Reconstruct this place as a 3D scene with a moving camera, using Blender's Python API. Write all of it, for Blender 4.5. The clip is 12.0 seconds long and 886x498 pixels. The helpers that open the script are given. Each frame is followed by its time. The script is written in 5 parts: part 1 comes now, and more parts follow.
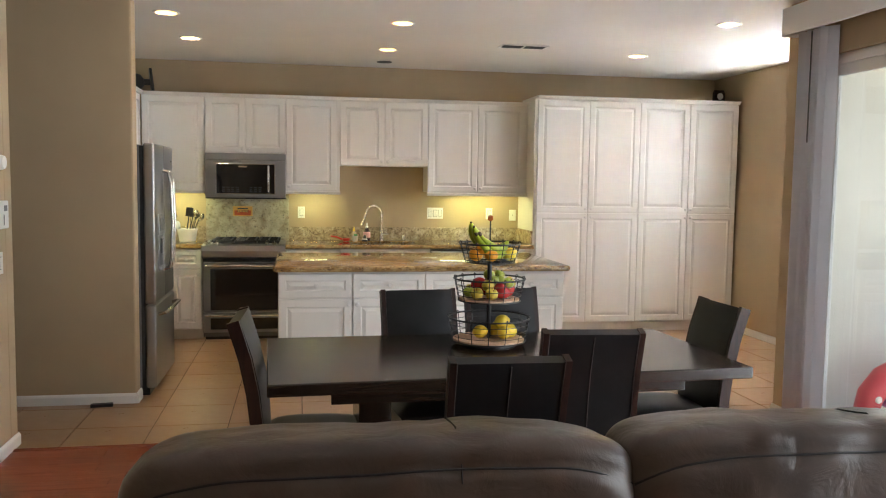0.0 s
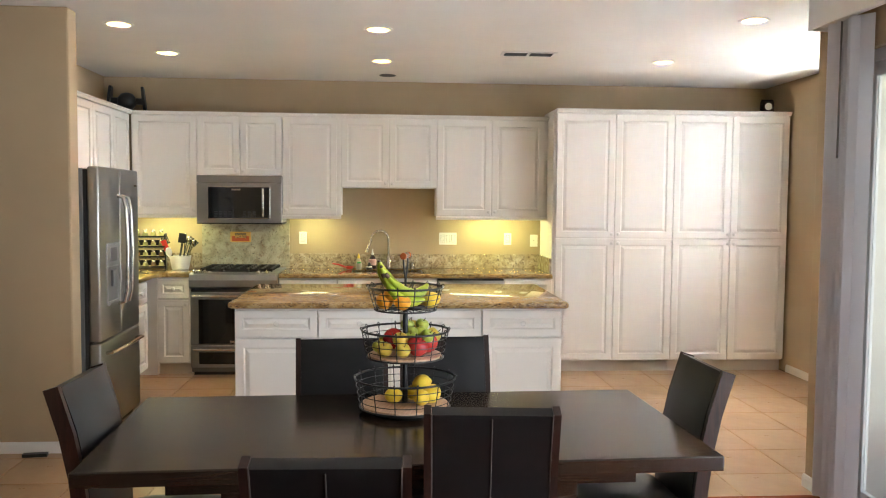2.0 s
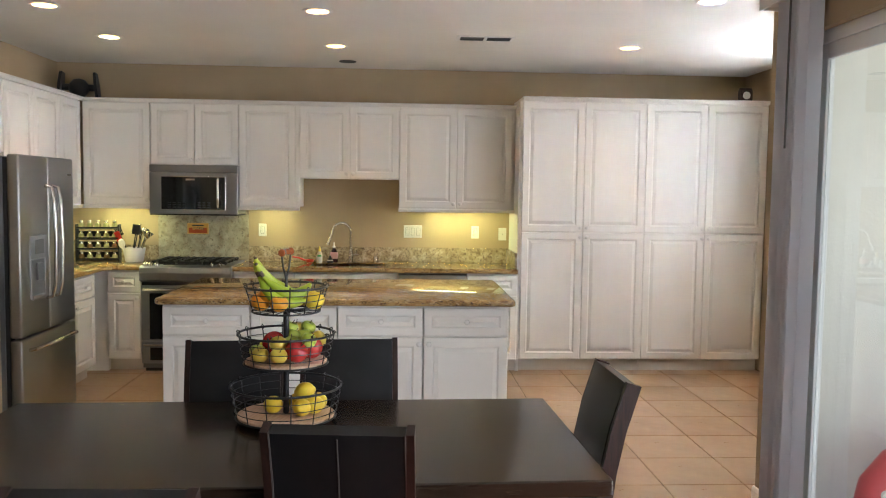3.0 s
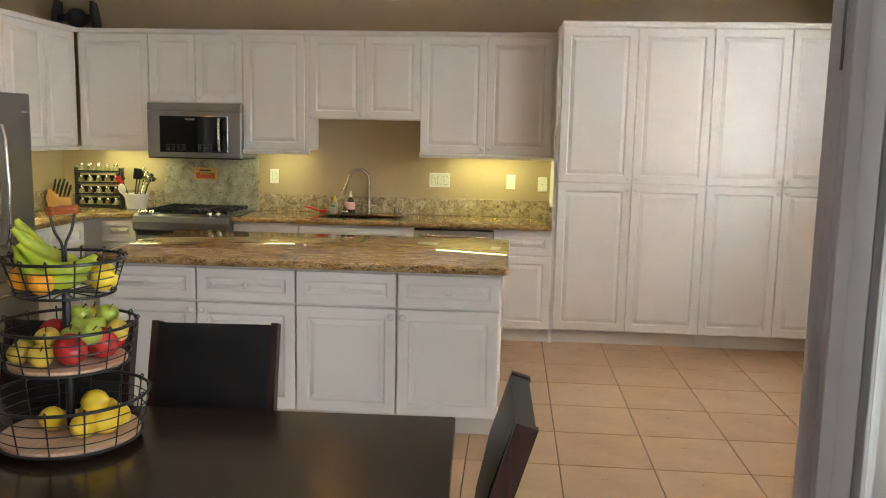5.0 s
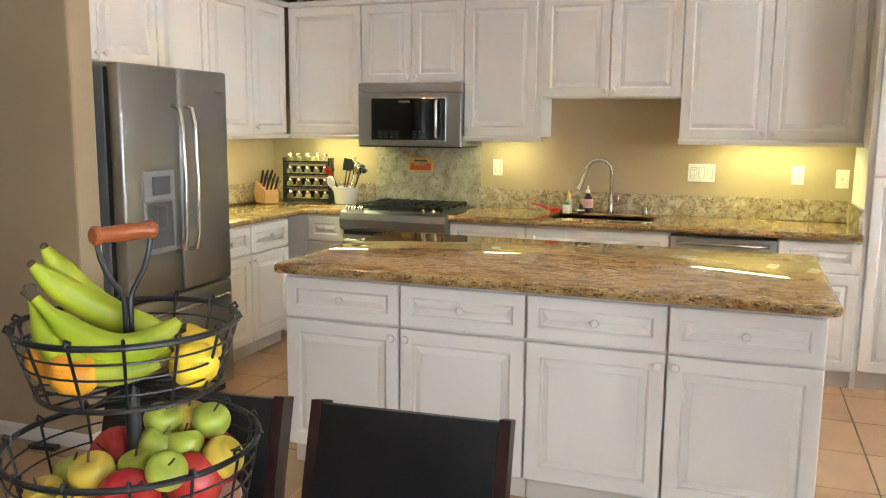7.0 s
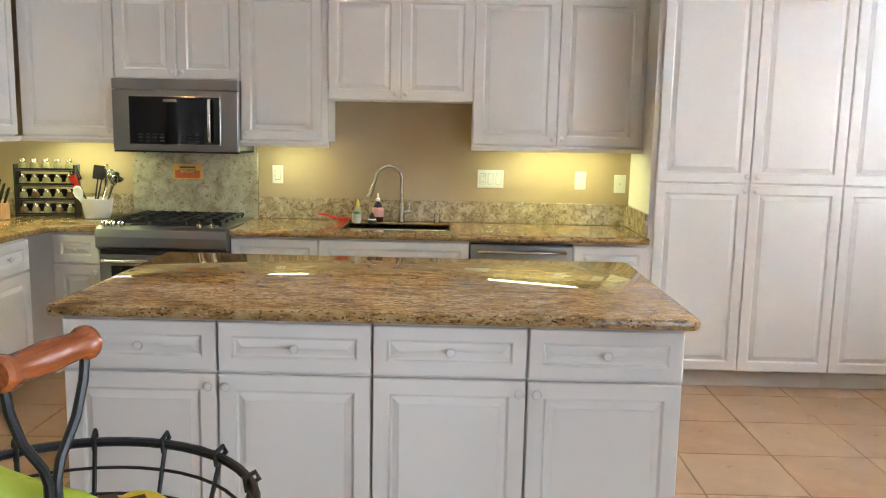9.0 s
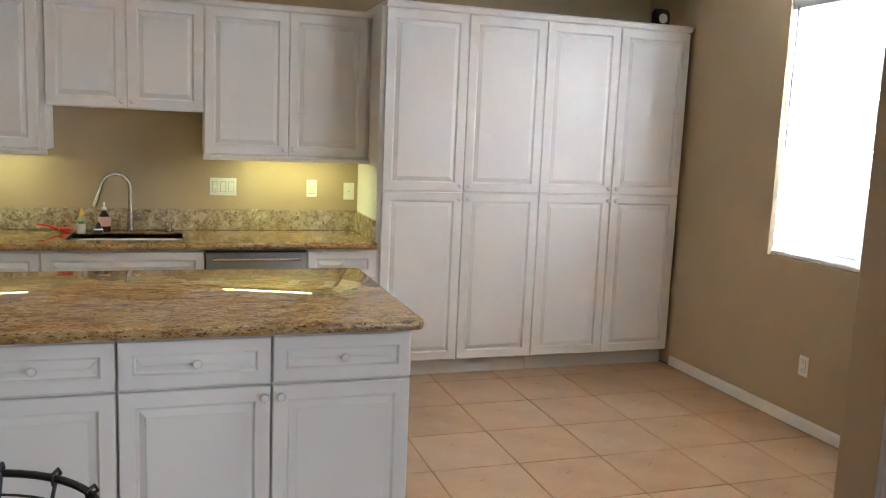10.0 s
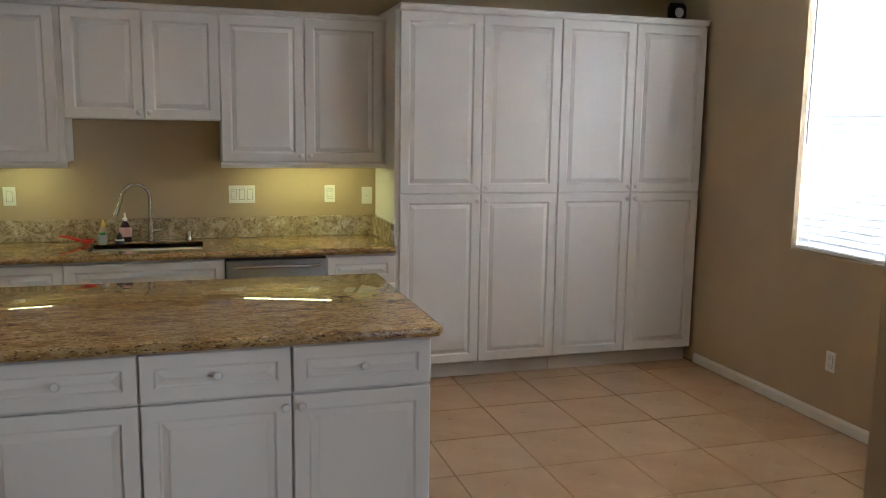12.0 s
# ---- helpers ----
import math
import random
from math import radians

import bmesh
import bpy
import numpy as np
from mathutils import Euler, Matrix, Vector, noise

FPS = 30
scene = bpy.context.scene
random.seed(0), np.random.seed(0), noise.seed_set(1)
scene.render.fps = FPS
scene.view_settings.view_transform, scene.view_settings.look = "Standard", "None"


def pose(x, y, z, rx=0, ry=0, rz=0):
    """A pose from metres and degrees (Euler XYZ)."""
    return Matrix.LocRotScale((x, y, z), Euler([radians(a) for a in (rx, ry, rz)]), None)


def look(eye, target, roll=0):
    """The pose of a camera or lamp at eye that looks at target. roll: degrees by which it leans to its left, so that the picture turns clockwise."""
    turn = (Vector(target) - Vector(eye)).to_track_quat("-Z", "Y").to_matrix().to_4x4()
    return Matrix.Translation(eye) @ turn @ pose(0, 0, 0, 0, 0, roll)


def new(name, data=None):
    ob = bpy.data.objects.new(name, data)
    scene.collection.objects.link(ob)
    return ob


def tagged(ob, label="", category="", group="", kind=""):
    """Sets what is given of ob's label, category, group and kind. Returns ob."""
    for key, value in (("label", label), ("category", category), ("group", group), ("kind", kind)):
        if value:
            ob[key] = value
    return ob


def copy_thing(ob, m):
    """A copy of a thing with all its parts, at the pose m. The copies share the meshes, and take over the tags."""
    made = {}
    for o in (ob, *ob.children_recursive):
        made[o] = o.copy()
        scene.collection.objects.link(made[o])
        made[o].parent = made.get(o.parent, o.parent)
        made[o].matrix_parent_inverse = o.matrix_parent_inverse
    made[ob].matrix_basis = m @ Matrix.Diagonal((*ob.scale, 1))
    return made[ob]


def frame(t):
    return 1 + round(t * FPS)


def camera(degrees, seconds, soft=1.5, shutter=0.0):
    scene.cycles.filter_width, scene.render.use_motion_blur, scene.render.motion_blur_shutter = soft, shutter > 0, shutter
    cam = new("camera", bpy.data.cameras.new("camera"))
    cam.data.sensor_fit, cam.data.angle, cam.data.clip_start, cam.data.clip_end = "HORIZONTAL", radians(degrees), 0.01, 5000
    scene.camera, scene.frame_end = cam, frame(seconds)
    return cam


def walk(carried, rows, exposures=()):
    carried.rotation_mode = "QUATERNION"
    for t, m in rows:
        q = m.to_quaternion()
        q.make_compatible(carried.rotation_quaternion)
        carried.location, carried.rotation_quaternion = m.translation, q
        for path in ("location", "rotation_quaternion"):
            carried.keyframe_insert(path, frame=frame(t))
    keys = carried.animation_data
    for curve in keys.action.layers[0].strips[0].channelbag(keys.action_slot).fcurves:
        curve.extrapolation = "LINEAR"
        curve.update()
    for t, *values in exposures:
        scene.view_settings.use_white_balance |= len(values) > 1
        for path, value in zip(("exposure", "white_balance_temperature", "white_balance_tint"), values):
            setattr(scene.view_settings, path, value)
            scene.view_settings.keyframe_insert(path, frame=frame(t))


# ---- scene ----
cam = camera(56.8, 12.0, soft=1.1)
PATH = [
    (0, (-2.346, -8.631, 1.517), (-2.005, -6.667, 1.359), 0.8),
    (0.5, (-2.173, -8.47, 1.534), (-1.891, -6.496, 1.384), 0.6),
    (1, (-2.008, -8.277, 1.548), (-1.774, -6.296, 1.41), 0.6),
    (1.5, (-1.797, -8.119, 1.559), (-1.614, -6.131, 1.433), 0.5),
    (2, (-1.536, -7.994, 1.569), (-1.399, -6.002, 1.453), 0.5),
    (2.5, (-1.32, -7.893, 1.592), (-1.192, -5.901, 1.469), 0.6),
    (3, (-1.068, -7.741, 1.575), (-0.961, -5.748, 1.438), 0.8),
    (5, (-0.342, -6.812, 1.562), (-0.504, -4.837, 1.291), 1.2),
    (5.5, (-0.317, -6.478, 1.488), (-0.671, -4.528, 1.219), 0.0),
    (6, (-0.444, -6.126, 1.537), (-0.959, -4.219, 1.229), 0.9),
    (6.5, (-0.558, -5.905, 1.505), (-1.236, -4.047, 1.206), 0.5),
    (8.5, (-1.127, -5.4, 1.514), (-1.474, -3.453, 1.215), 1.3),
    (9, (-1.175, -5.412, 1.527), (-1.2, -3.433, 1.236), 1.2),
    (9.5, (-1.24, -5.521, 1.577), (-0.906, -3.57, 1.289), 2.0),
    (10, (-1.251, -5.658, 1.626), (-0.628, -3.778, 1.344), 2.4),
    (10.5, (-1.26, -5.671, 1.653), (-0.468, -3.856, 1.372), 2.5),
    (11, (-1.271, -5.663, 1.647), (-0.412, -3.879, 1.366), 2.7),
    (11.5, (-1.261, -5.671, 1.648), (-0.434, -3.872, 1.366), 2.0),
    (12, (-1.23, -5.645, 1.655), (-0.658, -3.751, 1.366), 0.8),
]
walk(cam, [(t, look(eye, target, roll)) for t, eye, target, roll in PATH],
     exposures=[(0, 0.63, 6200, 10), (1.0, 0.66, 6350, 10), (2.0, 0.93, 6200, 10), (3.0, 0.55, 6000, 10), (5.0, 0.33, 6350, 10), (6.5, 0.88, 6300, 10), (8.5, 0.74, 5900, 10), (9.5, 0.54, 5750, 10), (10.5, 0.05, 5780, 10), (11.0, -0.1, 5780, 10), (12.0, -0.46, 5850, 10)])

# ---------------------------------------------------------------- light
world = bpy.data.worlds.new("daylight")
scene.world = world
world.use_nodes = True
wn = world.node_tree.nodes
sky = wn.new("ShaderNodeTexSky")
sky.sky_type, sky.sun_disc = "NISHITA", False
sky.sun_elevation, sky.sun_rotation = radians(49.5), radians(61.6)
world.node_tree.links.new(sky.outputs[0], wn["Background"].inputs[0])
wn["Background"].inputs[1].default_value = 0.15

sun = new("sun", bpy.data.lights.new("sun", "SUN"))
sun.data.energy, sun.data.angle, sun.data.color = 5.0, radians(0.4), (1.0, 0.95, 0.86)
sun.matrix_world = look((5.715, 3.09, 7.60), (0, 0, 0))


def sky_lamp(name, at, target, sx, sy, watts, colour):
    """An area lamp in an opening: the light of the sky beyond it."""
    lamp = new(name, bpy.data.lights.new(name, "AREA"))
    lamp.data.shape, lamp.data.size, lamp.data.size_y = "RECTANGLE", sx, sy
    lamp.data.energy, lamp.data.color = watts, colour
    lamp.matrix_world = look(at, target)
    return lamp


# Runs on past the visible door, added as fill for unseen windows.
sky_lamp("slider_daylight", (0.93, -6.65, 1.1), (-5, -6.65, 0.95), 3.9, 1.9, 78, (0.93, 0.97, 1.0))
sky_lamp("window_daylight", (2.48, -2.29, 1.73), (-5, -2.29, 1.63), 1.42, 1.50, 2700, (0.93, 0.97, 1.0))

# ---------------------------------------------------------------- materials


def material(name, colour, rough=0.5, metal=0.0, specular=0.5, coat=0.0):
    m = bpy.data.materials.new(name)
    m.use_nodes = True
    b = m.node_tree.nodes["Principled BSDF"]
    b.inputs["Base Color"].default_value = (*colour, 1)
    b.inputs["Roughness"].default_value = rough
    b.inputs["Metallic"].default_value = metal
    b.inputs["Specular IOR Level"].default_value = specular
    b.inputs["Coat Weight"].default_value = coat
    return m


def node(m, kind, **values):
    n = m.node_tree.nodes.new(kind)
    for key, value in values.items():
        n.inputs[key.replace("_", " ")].default_value = value
    return n


def coords(m, scale=(1, 1, 1)):
    geo = m.node_tree.nodes.new("ShaderNodeTexCoord")
    mp = m.node_tree.nodes.new("ShaderNodeMapping")
    mp.inputs["Scale"].default_value = scale
    m.node_tree.links.new(geo.outputs["Object"], mp.inputs[0])
    return mp.outputs[0]


def ramp(m, source, stops):
    r = m.node_tree.nodes.new("ShaderNodeValToRGB")
    e = r.color_ramp.elements
    e[0].position, e[0].color = stops[0][0], (*stops[0][1], 1)
    e[1].position, e[1].color = stops[-1][0], (*stops[-1][1], 1)
    for p, c in stops[1:-1]:
        k = e.new(p)
        k.color = (*c, 1)
    m.node_tree.links.new(source, r.inputs[0])
    return r.outputs[0]


def noise_of(m, vector, scale, detail=4.0, rough=0.55, distortion=0.0):
    n = node(m, "ShaderNodeTexNoise", Scale=scale, Detail=detail, Roughness=rough, Distortion=distortion)
    m.node_tree.links.new(vector, n.inputs["Vector"])
    return n.outputs[0]


def mix(m, fac, a, b, mode="MIX"):
    n = m.node_tree.nodes.new("ShaderNodeMix")
    n.data_type, n.blend_type = "RGBA", mode
    for socket, value in ((n.inputs[0], fac), (n.inputs[6], a), (n.inputs[7], b)):
        if isinstance(value, bpy.types.NodeSocket):
            m.node_tree.links.new(value, socket)
        elif isinstance(value, tuple):
            socket.default_value = (*value, 1)
        else:
            socket.default_value = value
    return n.outputs[2]


def base(m, socket):
    m.node_tree.links.new(socket, m.node_tree.nodes["Principled BSDF"].inputs["Base Color"])


def rough_by(m, source, lo, hi):
    r = m.node_tree.nodes.new("ShaderNodeMapRange")
    r.inputs[3].default_value, r.inputs[4].default_value = lo, hi
    m.node_tree.links.new(source, r.inputs[0])
    m.node_tree.links.new(r.outputs[0], m.node_tree.nodes["Principled BSDF"].inputs["Roughness"])


def bump(m, source, strength=0.2, distance=0.002):
    n = node(m, "ShaderNodeBump", Strength=strength, Distance=distance)
    m.node_tree.links.new(source, n.inputs["Height"])
    m.node_tree.links.new(n.outputs[0], m.node_tree.nodes["Principled BSDF"].inputs["Normal"])


def random_of(m):
    return m.node_tree.nodes.new("ShaderNodeObjectInfo").outputs["Random"]


def painted(name, colour, rough, grain=60.0, depth=0.12, stain=0.06):
    """Paint or plaster: a fine orange-peel relief and a faint large-scale unevenness."""
    m = material(name, colour, rough)
    v = coords(m)
    big = noise_of(m, v, 1.3, 3)
    lo = tuple(c * (1 - stain) for c in colour)
    hi = tuple(min(1, c * (1 + stain)) for c in colour)
    base(m, ramp(m, big, [(0.3, lo), (0.7, hi)]))
    bump(m, noise_of(m, v, grain, 5), depth, 0.002)
    return m


WALL = painted("tan_wall_paint", (0.44, 0.334, 0.204), 0.7, 120, 0.15)
CEIL = painted("white_ceiling_paint", (0.78, 0.74, 0.68), 0.85, 80, 0.25, 0.03)
TRIM = painted("white_trim_paint", (0.80, 0.78, 0.74), 0.4, 40, 0.05, 0.03)
CAB = painted("white_cabinet_foil", (0.81, 0.785, 0.74), 0.56, 30, 0.03, 0.02)
KNOB = material("white_knob_enamel", (0.82, 0.80, 0.77), 0.22)
# Toe kicks a step greyer than the white cabinet foil.
KICK = painted("grey_toe_kick_board", (0.66, 0.62, 0.56), 0.5, 30, 0.05, 0.05)

GRANITE = material("polished_tan_granite", (0.4, 0.3, 0.2), 0.025, 0, 0.55)
_v = coords(GRANITE, (0.62, 1.35, 1.35))
_w = noise_of(GRANITE, _v, 15, 7, 0.62, 0.9)
_c1 = ramp(GRANITE, _w, [(0.30, (0.13, 0.070, 0.024)), (0.44, (0.31, 0.190, 0.068)), (0.56, (0.42, 0.285, 0.118)), (0.72, (0.52, 0.40, 0.21))])
_f = noise_of(GRANITE, _v, 42, 5, 0.7, 0.6)
_c2 = mix(GRANITE, ramp(GRANITE, _f, [(0.54, (0, 0, 0)), (0.64, (0.75, 0.75, 0.75))]), _c1, (0.11, 0.050, 0.018))
_s = noise_of(GRANITE, _v, 85, 3, 0.6, 0.3)
_c3 = mix(GRANITE, ramp(GRANITE, _s, [(0.57, (0, 0, 0)), (0.63, (0.95, 0.95, 0.95))]), _c2, (0.045, 0.03, 0.024))
_q = noise_of(GRANITE, _v, 75, 3, 0.5, 0.2)
base(GRANITE, mix(GRANITE, ramp(GRANITE, _q, [(0.61, (0, 0, 0)), (0.69, (0.8, 0.8, 0.8))]), _c3, (0.60, 0.50, 0.33)))

SLAB = material("grey_green_granite_slab", (0.4, 0.38, 0.3), 0.15, 0, 0.5)
_v = coords(SLAB)
_c1 = ramp(SLAB, noise_of(SLAB, _v, 9, 8, 0.7, 0.5), [(0.32, (0.25, 0.21, 0.14)), (0.5, (0.43, 0.39, 0.29)), (0.68, (0.56, 0.51, 0.38))])
_c2 = mix(SLAB, ramp(SLAB, noise_of(SLAB, _v, 26, 5, 0.7, 0.6), [(0.56, (0, 0, 0)), (0.66, (0.7, 0.7, 0.7))]), _c1, (0.24, 0.15, 0.09))
base(SLAB, mix(SLAB, ramp(SLAB, noise_of(SLAB, _v, 48, 4, 0.7, 0.4), [(0.59, (0, 0, 0)), (0.66, (0.9, 0.9, 0.9))]), _c2, (0.10, 0.08, 0.065)))

SPLASH = material("polished_sand_granite", (0.4, 0.34, 0.24), 0.12, 0, 0.5)
_v = coords(SPLASH)
_c1 = ramp(SPLASH, noise_of(SPLASH, _v, 22, 6, 0.65, 0.8), [(0.32, (0.20, 0.14, 0.08)), (0.5, (0.42, 0.34, 0.22)), (0.68, (0.60, 0.52, 0.38))])
base(SPLASH, mix(SPLASH, ramp(SPLASH, noise_of(SPLASH, _v, 62, 4, 0.7, 0.4), [(0.55, (0, 0, 0)), (0.63, (1, 1, 1))]), _c1, (0.17, 0.125, 0.085)))

TILE = material("beige_ceramic_tile", (0.47, 0.33, 0.21), 0.3)
_v = coords(TILE, (1, 1, 1))
_t1 = ramp(TILE, noise_of(TILE, _v, 5, 6, 0.6, 0.4), [(0.3, (0.315, 0.182, 0.092)), (0.7, (0.405, 0.255, 0.137))])
base(TILE, mix(TILE, ramp(TILE, random_of(TILE), [(0, (0, 0, 0)), (1, (0.35, 0.35, 0.35))]), _t1, (0.46, 0.32, 0.20)))
rough_by(TILE, noise_of(TILE, _v, 12, 4), 0.22, 0.40)
bump(TILE, noise_of(TILE, _v, 25, 4), 0.05, 0.002)
GROUT = painted("brown_grout", (0.12, 0.078, 0.05), 0.9, 200, 0.3, 0.1)

BOARD = material("red_mahogany_floor_board", (0.2, 0.06, 0.03), 0.25)
_v = coords(BOARD, (1, 14, 14))
_g = noise_of(BOARD, _v, 3.5, 7, 0.65, 1.4)
_b1 = ramp(BOARD, _g, [(0.25, (0.24, 0.060, 0.024)), (0.55, (0.31, 0.083, 0.034)), (0.8, (0.36, 0.105, 0.044))])
base(BOARD, mix(BOARD, ramp(BOARD, random_of(BOARD), [(0, (0, 0, 0)), (1, (0.4, 0.4, 0.4))]), _b1, (0.20, 0.05, 0.024)))
rough_by(BOARD, _g, 0.22, 0.27)

STEEL = material("brushed_stainless_steel", (0.355, 0.358, 0.360), 0.33, 1.0)
_v = coords(STEEL, (2, 2, 160))
_g = noise_of(STEEL, _v, 6, 3, 0.5)
rough_by(STEEL, _g, 0.26, 0.42)
bump(STEEL, _g, 0.03, 0.001)
CHROME = material("polished_nickel", (0.62, 0.59, 0.55), 0.16, 1.0)
NICKEL = material("brushed_warm_nickel", (0.40, 0.36, 0.31), 0.26, 1.0)
GREYSIDE = painted("grey_appliance_enamel", (0.15, 0.15, 0.15), 0.45, 200, 0.1, 0.03)
BLACKGLASS = material("black_oven_glass", (0.006, 0.006, 0.007), 0.06, 0, 0.6)
BLACK = material("black_plastic", (0.013, 0.013, 0.014), 0.4)
IRON = painted("cast_iron", (0.012, 0.012, 0.013), 0.6, 150, 0.3, 0.2)
WIRE = material("black_wire_enamel", (0.010, 0.010, 0.011), 0.38)
GAP = material("dark_gasket_rubber", (0.02, 0.02, 0.02), 0.7)
PANELGREY = material("light_grey_dispenser_plastic", (0.27, 0.275, 0.28), 0.35)
LEGEND = material("dim_grey_legend", (0.05, 0.05, 0.052), 0.4)
DIAL = material("grey_display_panel", (0.11, 0.113, 0.118), 0.3)

TABLE = material("espresso_stained_wood", (0.03, 0.02, 0.014), 0.3, 0, 0.5)
_v = coords(TABLE, (1, 16, 16))
_g = noise_of(TABLE, _v, 4, 7, 0.65, 1.0)
base(TABLE, ramp(TABLE, _g, [(0.25, (0.011, 0.0065, 0.004)), (0.6, (0.022, 0.013, 0.008)), (0.85, (0.032, 0.019, 0.011))]))
rough_by(TABLE, _g, 0.14, 0.26)
bump(TABLE, _g, 0.02, 0.001)
CHAIRWOOD = material("dark_cherry_wood", (0.05, 0.02, 0.012), 0.42, 0, 0.3)
_v = coords(CHAIRWOOD, (12, 12, 1))
base(CHAIRWOOD, ramp(CHAIRWOOD, noise_of(CHAIRWOOD, _v, 5, 6, 0.6, 0.8), [(0.3, (0.009, 0.004, 0.003)), (0.75, (0.034, 0.012, 0.007))]))
LEATHER = material("black_bonded_leather", (0.012, 0.011, 0.012), 0.42, 0, 0.3)
_v = coords(LEATHER)
base(LEATHER, ramp(LEATHER, noise_of(LEATHER, _v, 8, 4), [(0.3, (0.004, 0.0038, 0.0042)), (0.7, (0.009, 0.0082, 0.0085))]))
bump(LEATHER, noise_of(LEATHER, _v, 260, 3), 0.25, 0.001)
SOFA = material("dark_brown_sofa_leather", (0.03, 0.022, 0.018), 0.34, 0, 0.55)
_v = coords(SOFA)
base(SOFA, ramp(SOFA, noise_of(SOFA, _v, 5, 5), [(0.3, (0.036, 0.022, 0.015)), (0.7, (0.074, 0.047, 0.033))]))
bump(SOFA, noise_of(SOFA, _v, 10, 7, 0.58, 0.9), 0.5, 0.010)
# Near-black stands in for the shade in the sofa's seam grooves.
SEAM = material("seam_groove_shade", (0.010, 0.007, 0.006), 0.7)
STITCH = material("grey_brown_stitching", (0.06, 0.05, 0.045), 0.7)

HANDLEWOOD = material("varnished_orange_wood", (0.36, 0.12, 0.035), 0.22)
_v = coords(HANDLEWOOD, (3, 30, 30))
base(HANDLEWOOD, ramp(HANDLEWOOD, noise_of(HANDLEWOOD, _v, 8, 5), [(0.3, (0.20, 0.048, 0.012)), (0.7, (0.33, 0.095, 0.026))]))
PALEWOOD = material("pale_wood_disc", (0.55, 0.36, 0.24), 0.5)
_v = coords(PALEWOOD, (2, 22, 22))
base(PALEWOOD, ramp(PALEWOOD, noise_of(PALEWOOD, _v, 6, 6), [(0.3, (0.42, 0.25, 0.16)), (0.7, (0.62, 0.43, 0.30))]))
BLOCKWOOD = material("light_knife_block_wood", (0.5, 0.27, 0.1), 0.45)
_v = coords(BLOCKWOOD, (20, 20, 2))
base(BLOCKWOOD, ramp(BLOCKWOOD, noise_of(BLOCKWOOD, _v, 6, 5), [(0.3, (0.40, 0.20, 0.07)), (0.7, (0.58, 0.34, 0.14))]))


def fruit_skin(name, a, b, rough=0.35, scale=14.0, pits=0.0):
    m = material(name, a, rough)
    v = coords(m)
    base(m, ramp(m, noise_of(m, v, scale, 4, 0.6, 0.6), [(0.35, a), (0.68, b)]))
    if pits:
        bump(m, noise_of(m, v, 220, 2), pits, 0.002)
    return m


ORANGE = fruit_skin("orange_peel", (0.82, 0.30, 0.015), (0.90, 0.43, 0.03), 0.42, 20, 0.5)
LEMON = fruit_skin("lemon_peel", (0.80, 0.52, 0.025), (0.86, 0.66, 0.06), 0.4, 20, 0.4)
GREENAPPLE = fruit_skin("green_apple_skin", (0.30, 0.40, 0.04), (0.50, 0.52, 0.09), 0.28)
YELLOWAPPLE = fruit_skin("yellow_apple_skin", (0.56, 0.47, 0.05), (0.62, 0.36, 0.06), 0.28)
REDAPPLE = fruit_skin("red_apple_skin", (0.36, 0.010, 0.022), (0.52, 0.055, 0.035), 0.25)
BANANA = fruit_skin("ripening_banana_peel", (0.24, 0.34, 0.012), (0.50, 0.50, 0.03), 0.45, 7)
STEM = material("brown_fruit_stem", (0.07, 0.045, 0.025), 0.8)

PLASTICWHITE = material("white_plastic", (0.78, 0.77, 0.73), 0.35)
SLOT = material("dark_slot", (0.03, 0.028, 0.025), 0.6)
REDPLASTIC = material("red_plastic", (0.55, 0.02, 0.015), 0.35)
YELLOWPLASTIC = material("yellow_plastic", (0.75, 0.55, 0.05), 0.35)
GREENPLASTIC = material("green_plastic", (0.05, 0.30, 0.08), 0.35)
SIGNORANGE = painted("orange_enamel_sign", (0.66, 0.36, 0.09), 0.4, 60, 0.1, 0.15)
STUCCO = painted("pale_stucco", (0.80, 0.79, 0.72), 0.95, 60, 0.6, 0.08)
PATIO = painted("patio_concrete", (0.55, 0.53, 0.50), 0.9, 40, 0.4, 0.1)
VINYL = material("white_vinyl_frame", (0.80, 0.81, 0.80), 0.35)
BLIND = material("white_blind_vane", (0.80, 0.83, 0.89), 0.55)
_t = BLIND.node_tree.nodes.new("ShaderNodeBsdfTranslucent")
_t.inputs[0].default_value = (0.82, 0.82, 0.84, 1)
_m = BLIND.node_tree.nodes.new("ShaderNodeMixShader")
_m.inputs[0].default_value = 0.5
BLIND.node_tree.links.new(BLIND.node_tree.nodes["Principled BSDF"].outputs[0], _m.inputs[1])
BLIND.node_tree.links.new(_t.outputs[0], _m.inputs[2])
BLIND.node_tree.links.new(_m.outputs[0], BLIND.node_tree.nodes["Material Output"].inputs[0])
SLATMAT = material("white_slat_enamel", (0.82, 0.82, 0.82), 0.45)
_t = SLATMAT.node_tree.nodes.new("ShaderNodeBsdfTranslucent")
_t.inputs[0].default_value = (0.82, 0.84, 0.86, 1)
_m = SLATMAT.node_tree.nodes.new("ShaderNodeMixShader")
_m.inputs[0].default_value = 0.26
SLATMAT.node_tree.links.new(SLATMAT.node_tree.nodes["Principled BSDF"].outputs[0], _m.inputs[1])
SLATMAT.node_tree.links.new(_t.outputs[0], _m.inputs[2])
SLATMAT.node_tree.links.new(_m.outputs[0], SLATMAT.node_tree.nodes["Material Output"].inputs[0])
GLASS = material("clear_glass", (1, 1, 1), 0.0)
GLASS.node_tree.nodes["Principled BSDF"].inputs["Transmission Weight"].default_value = 1.0
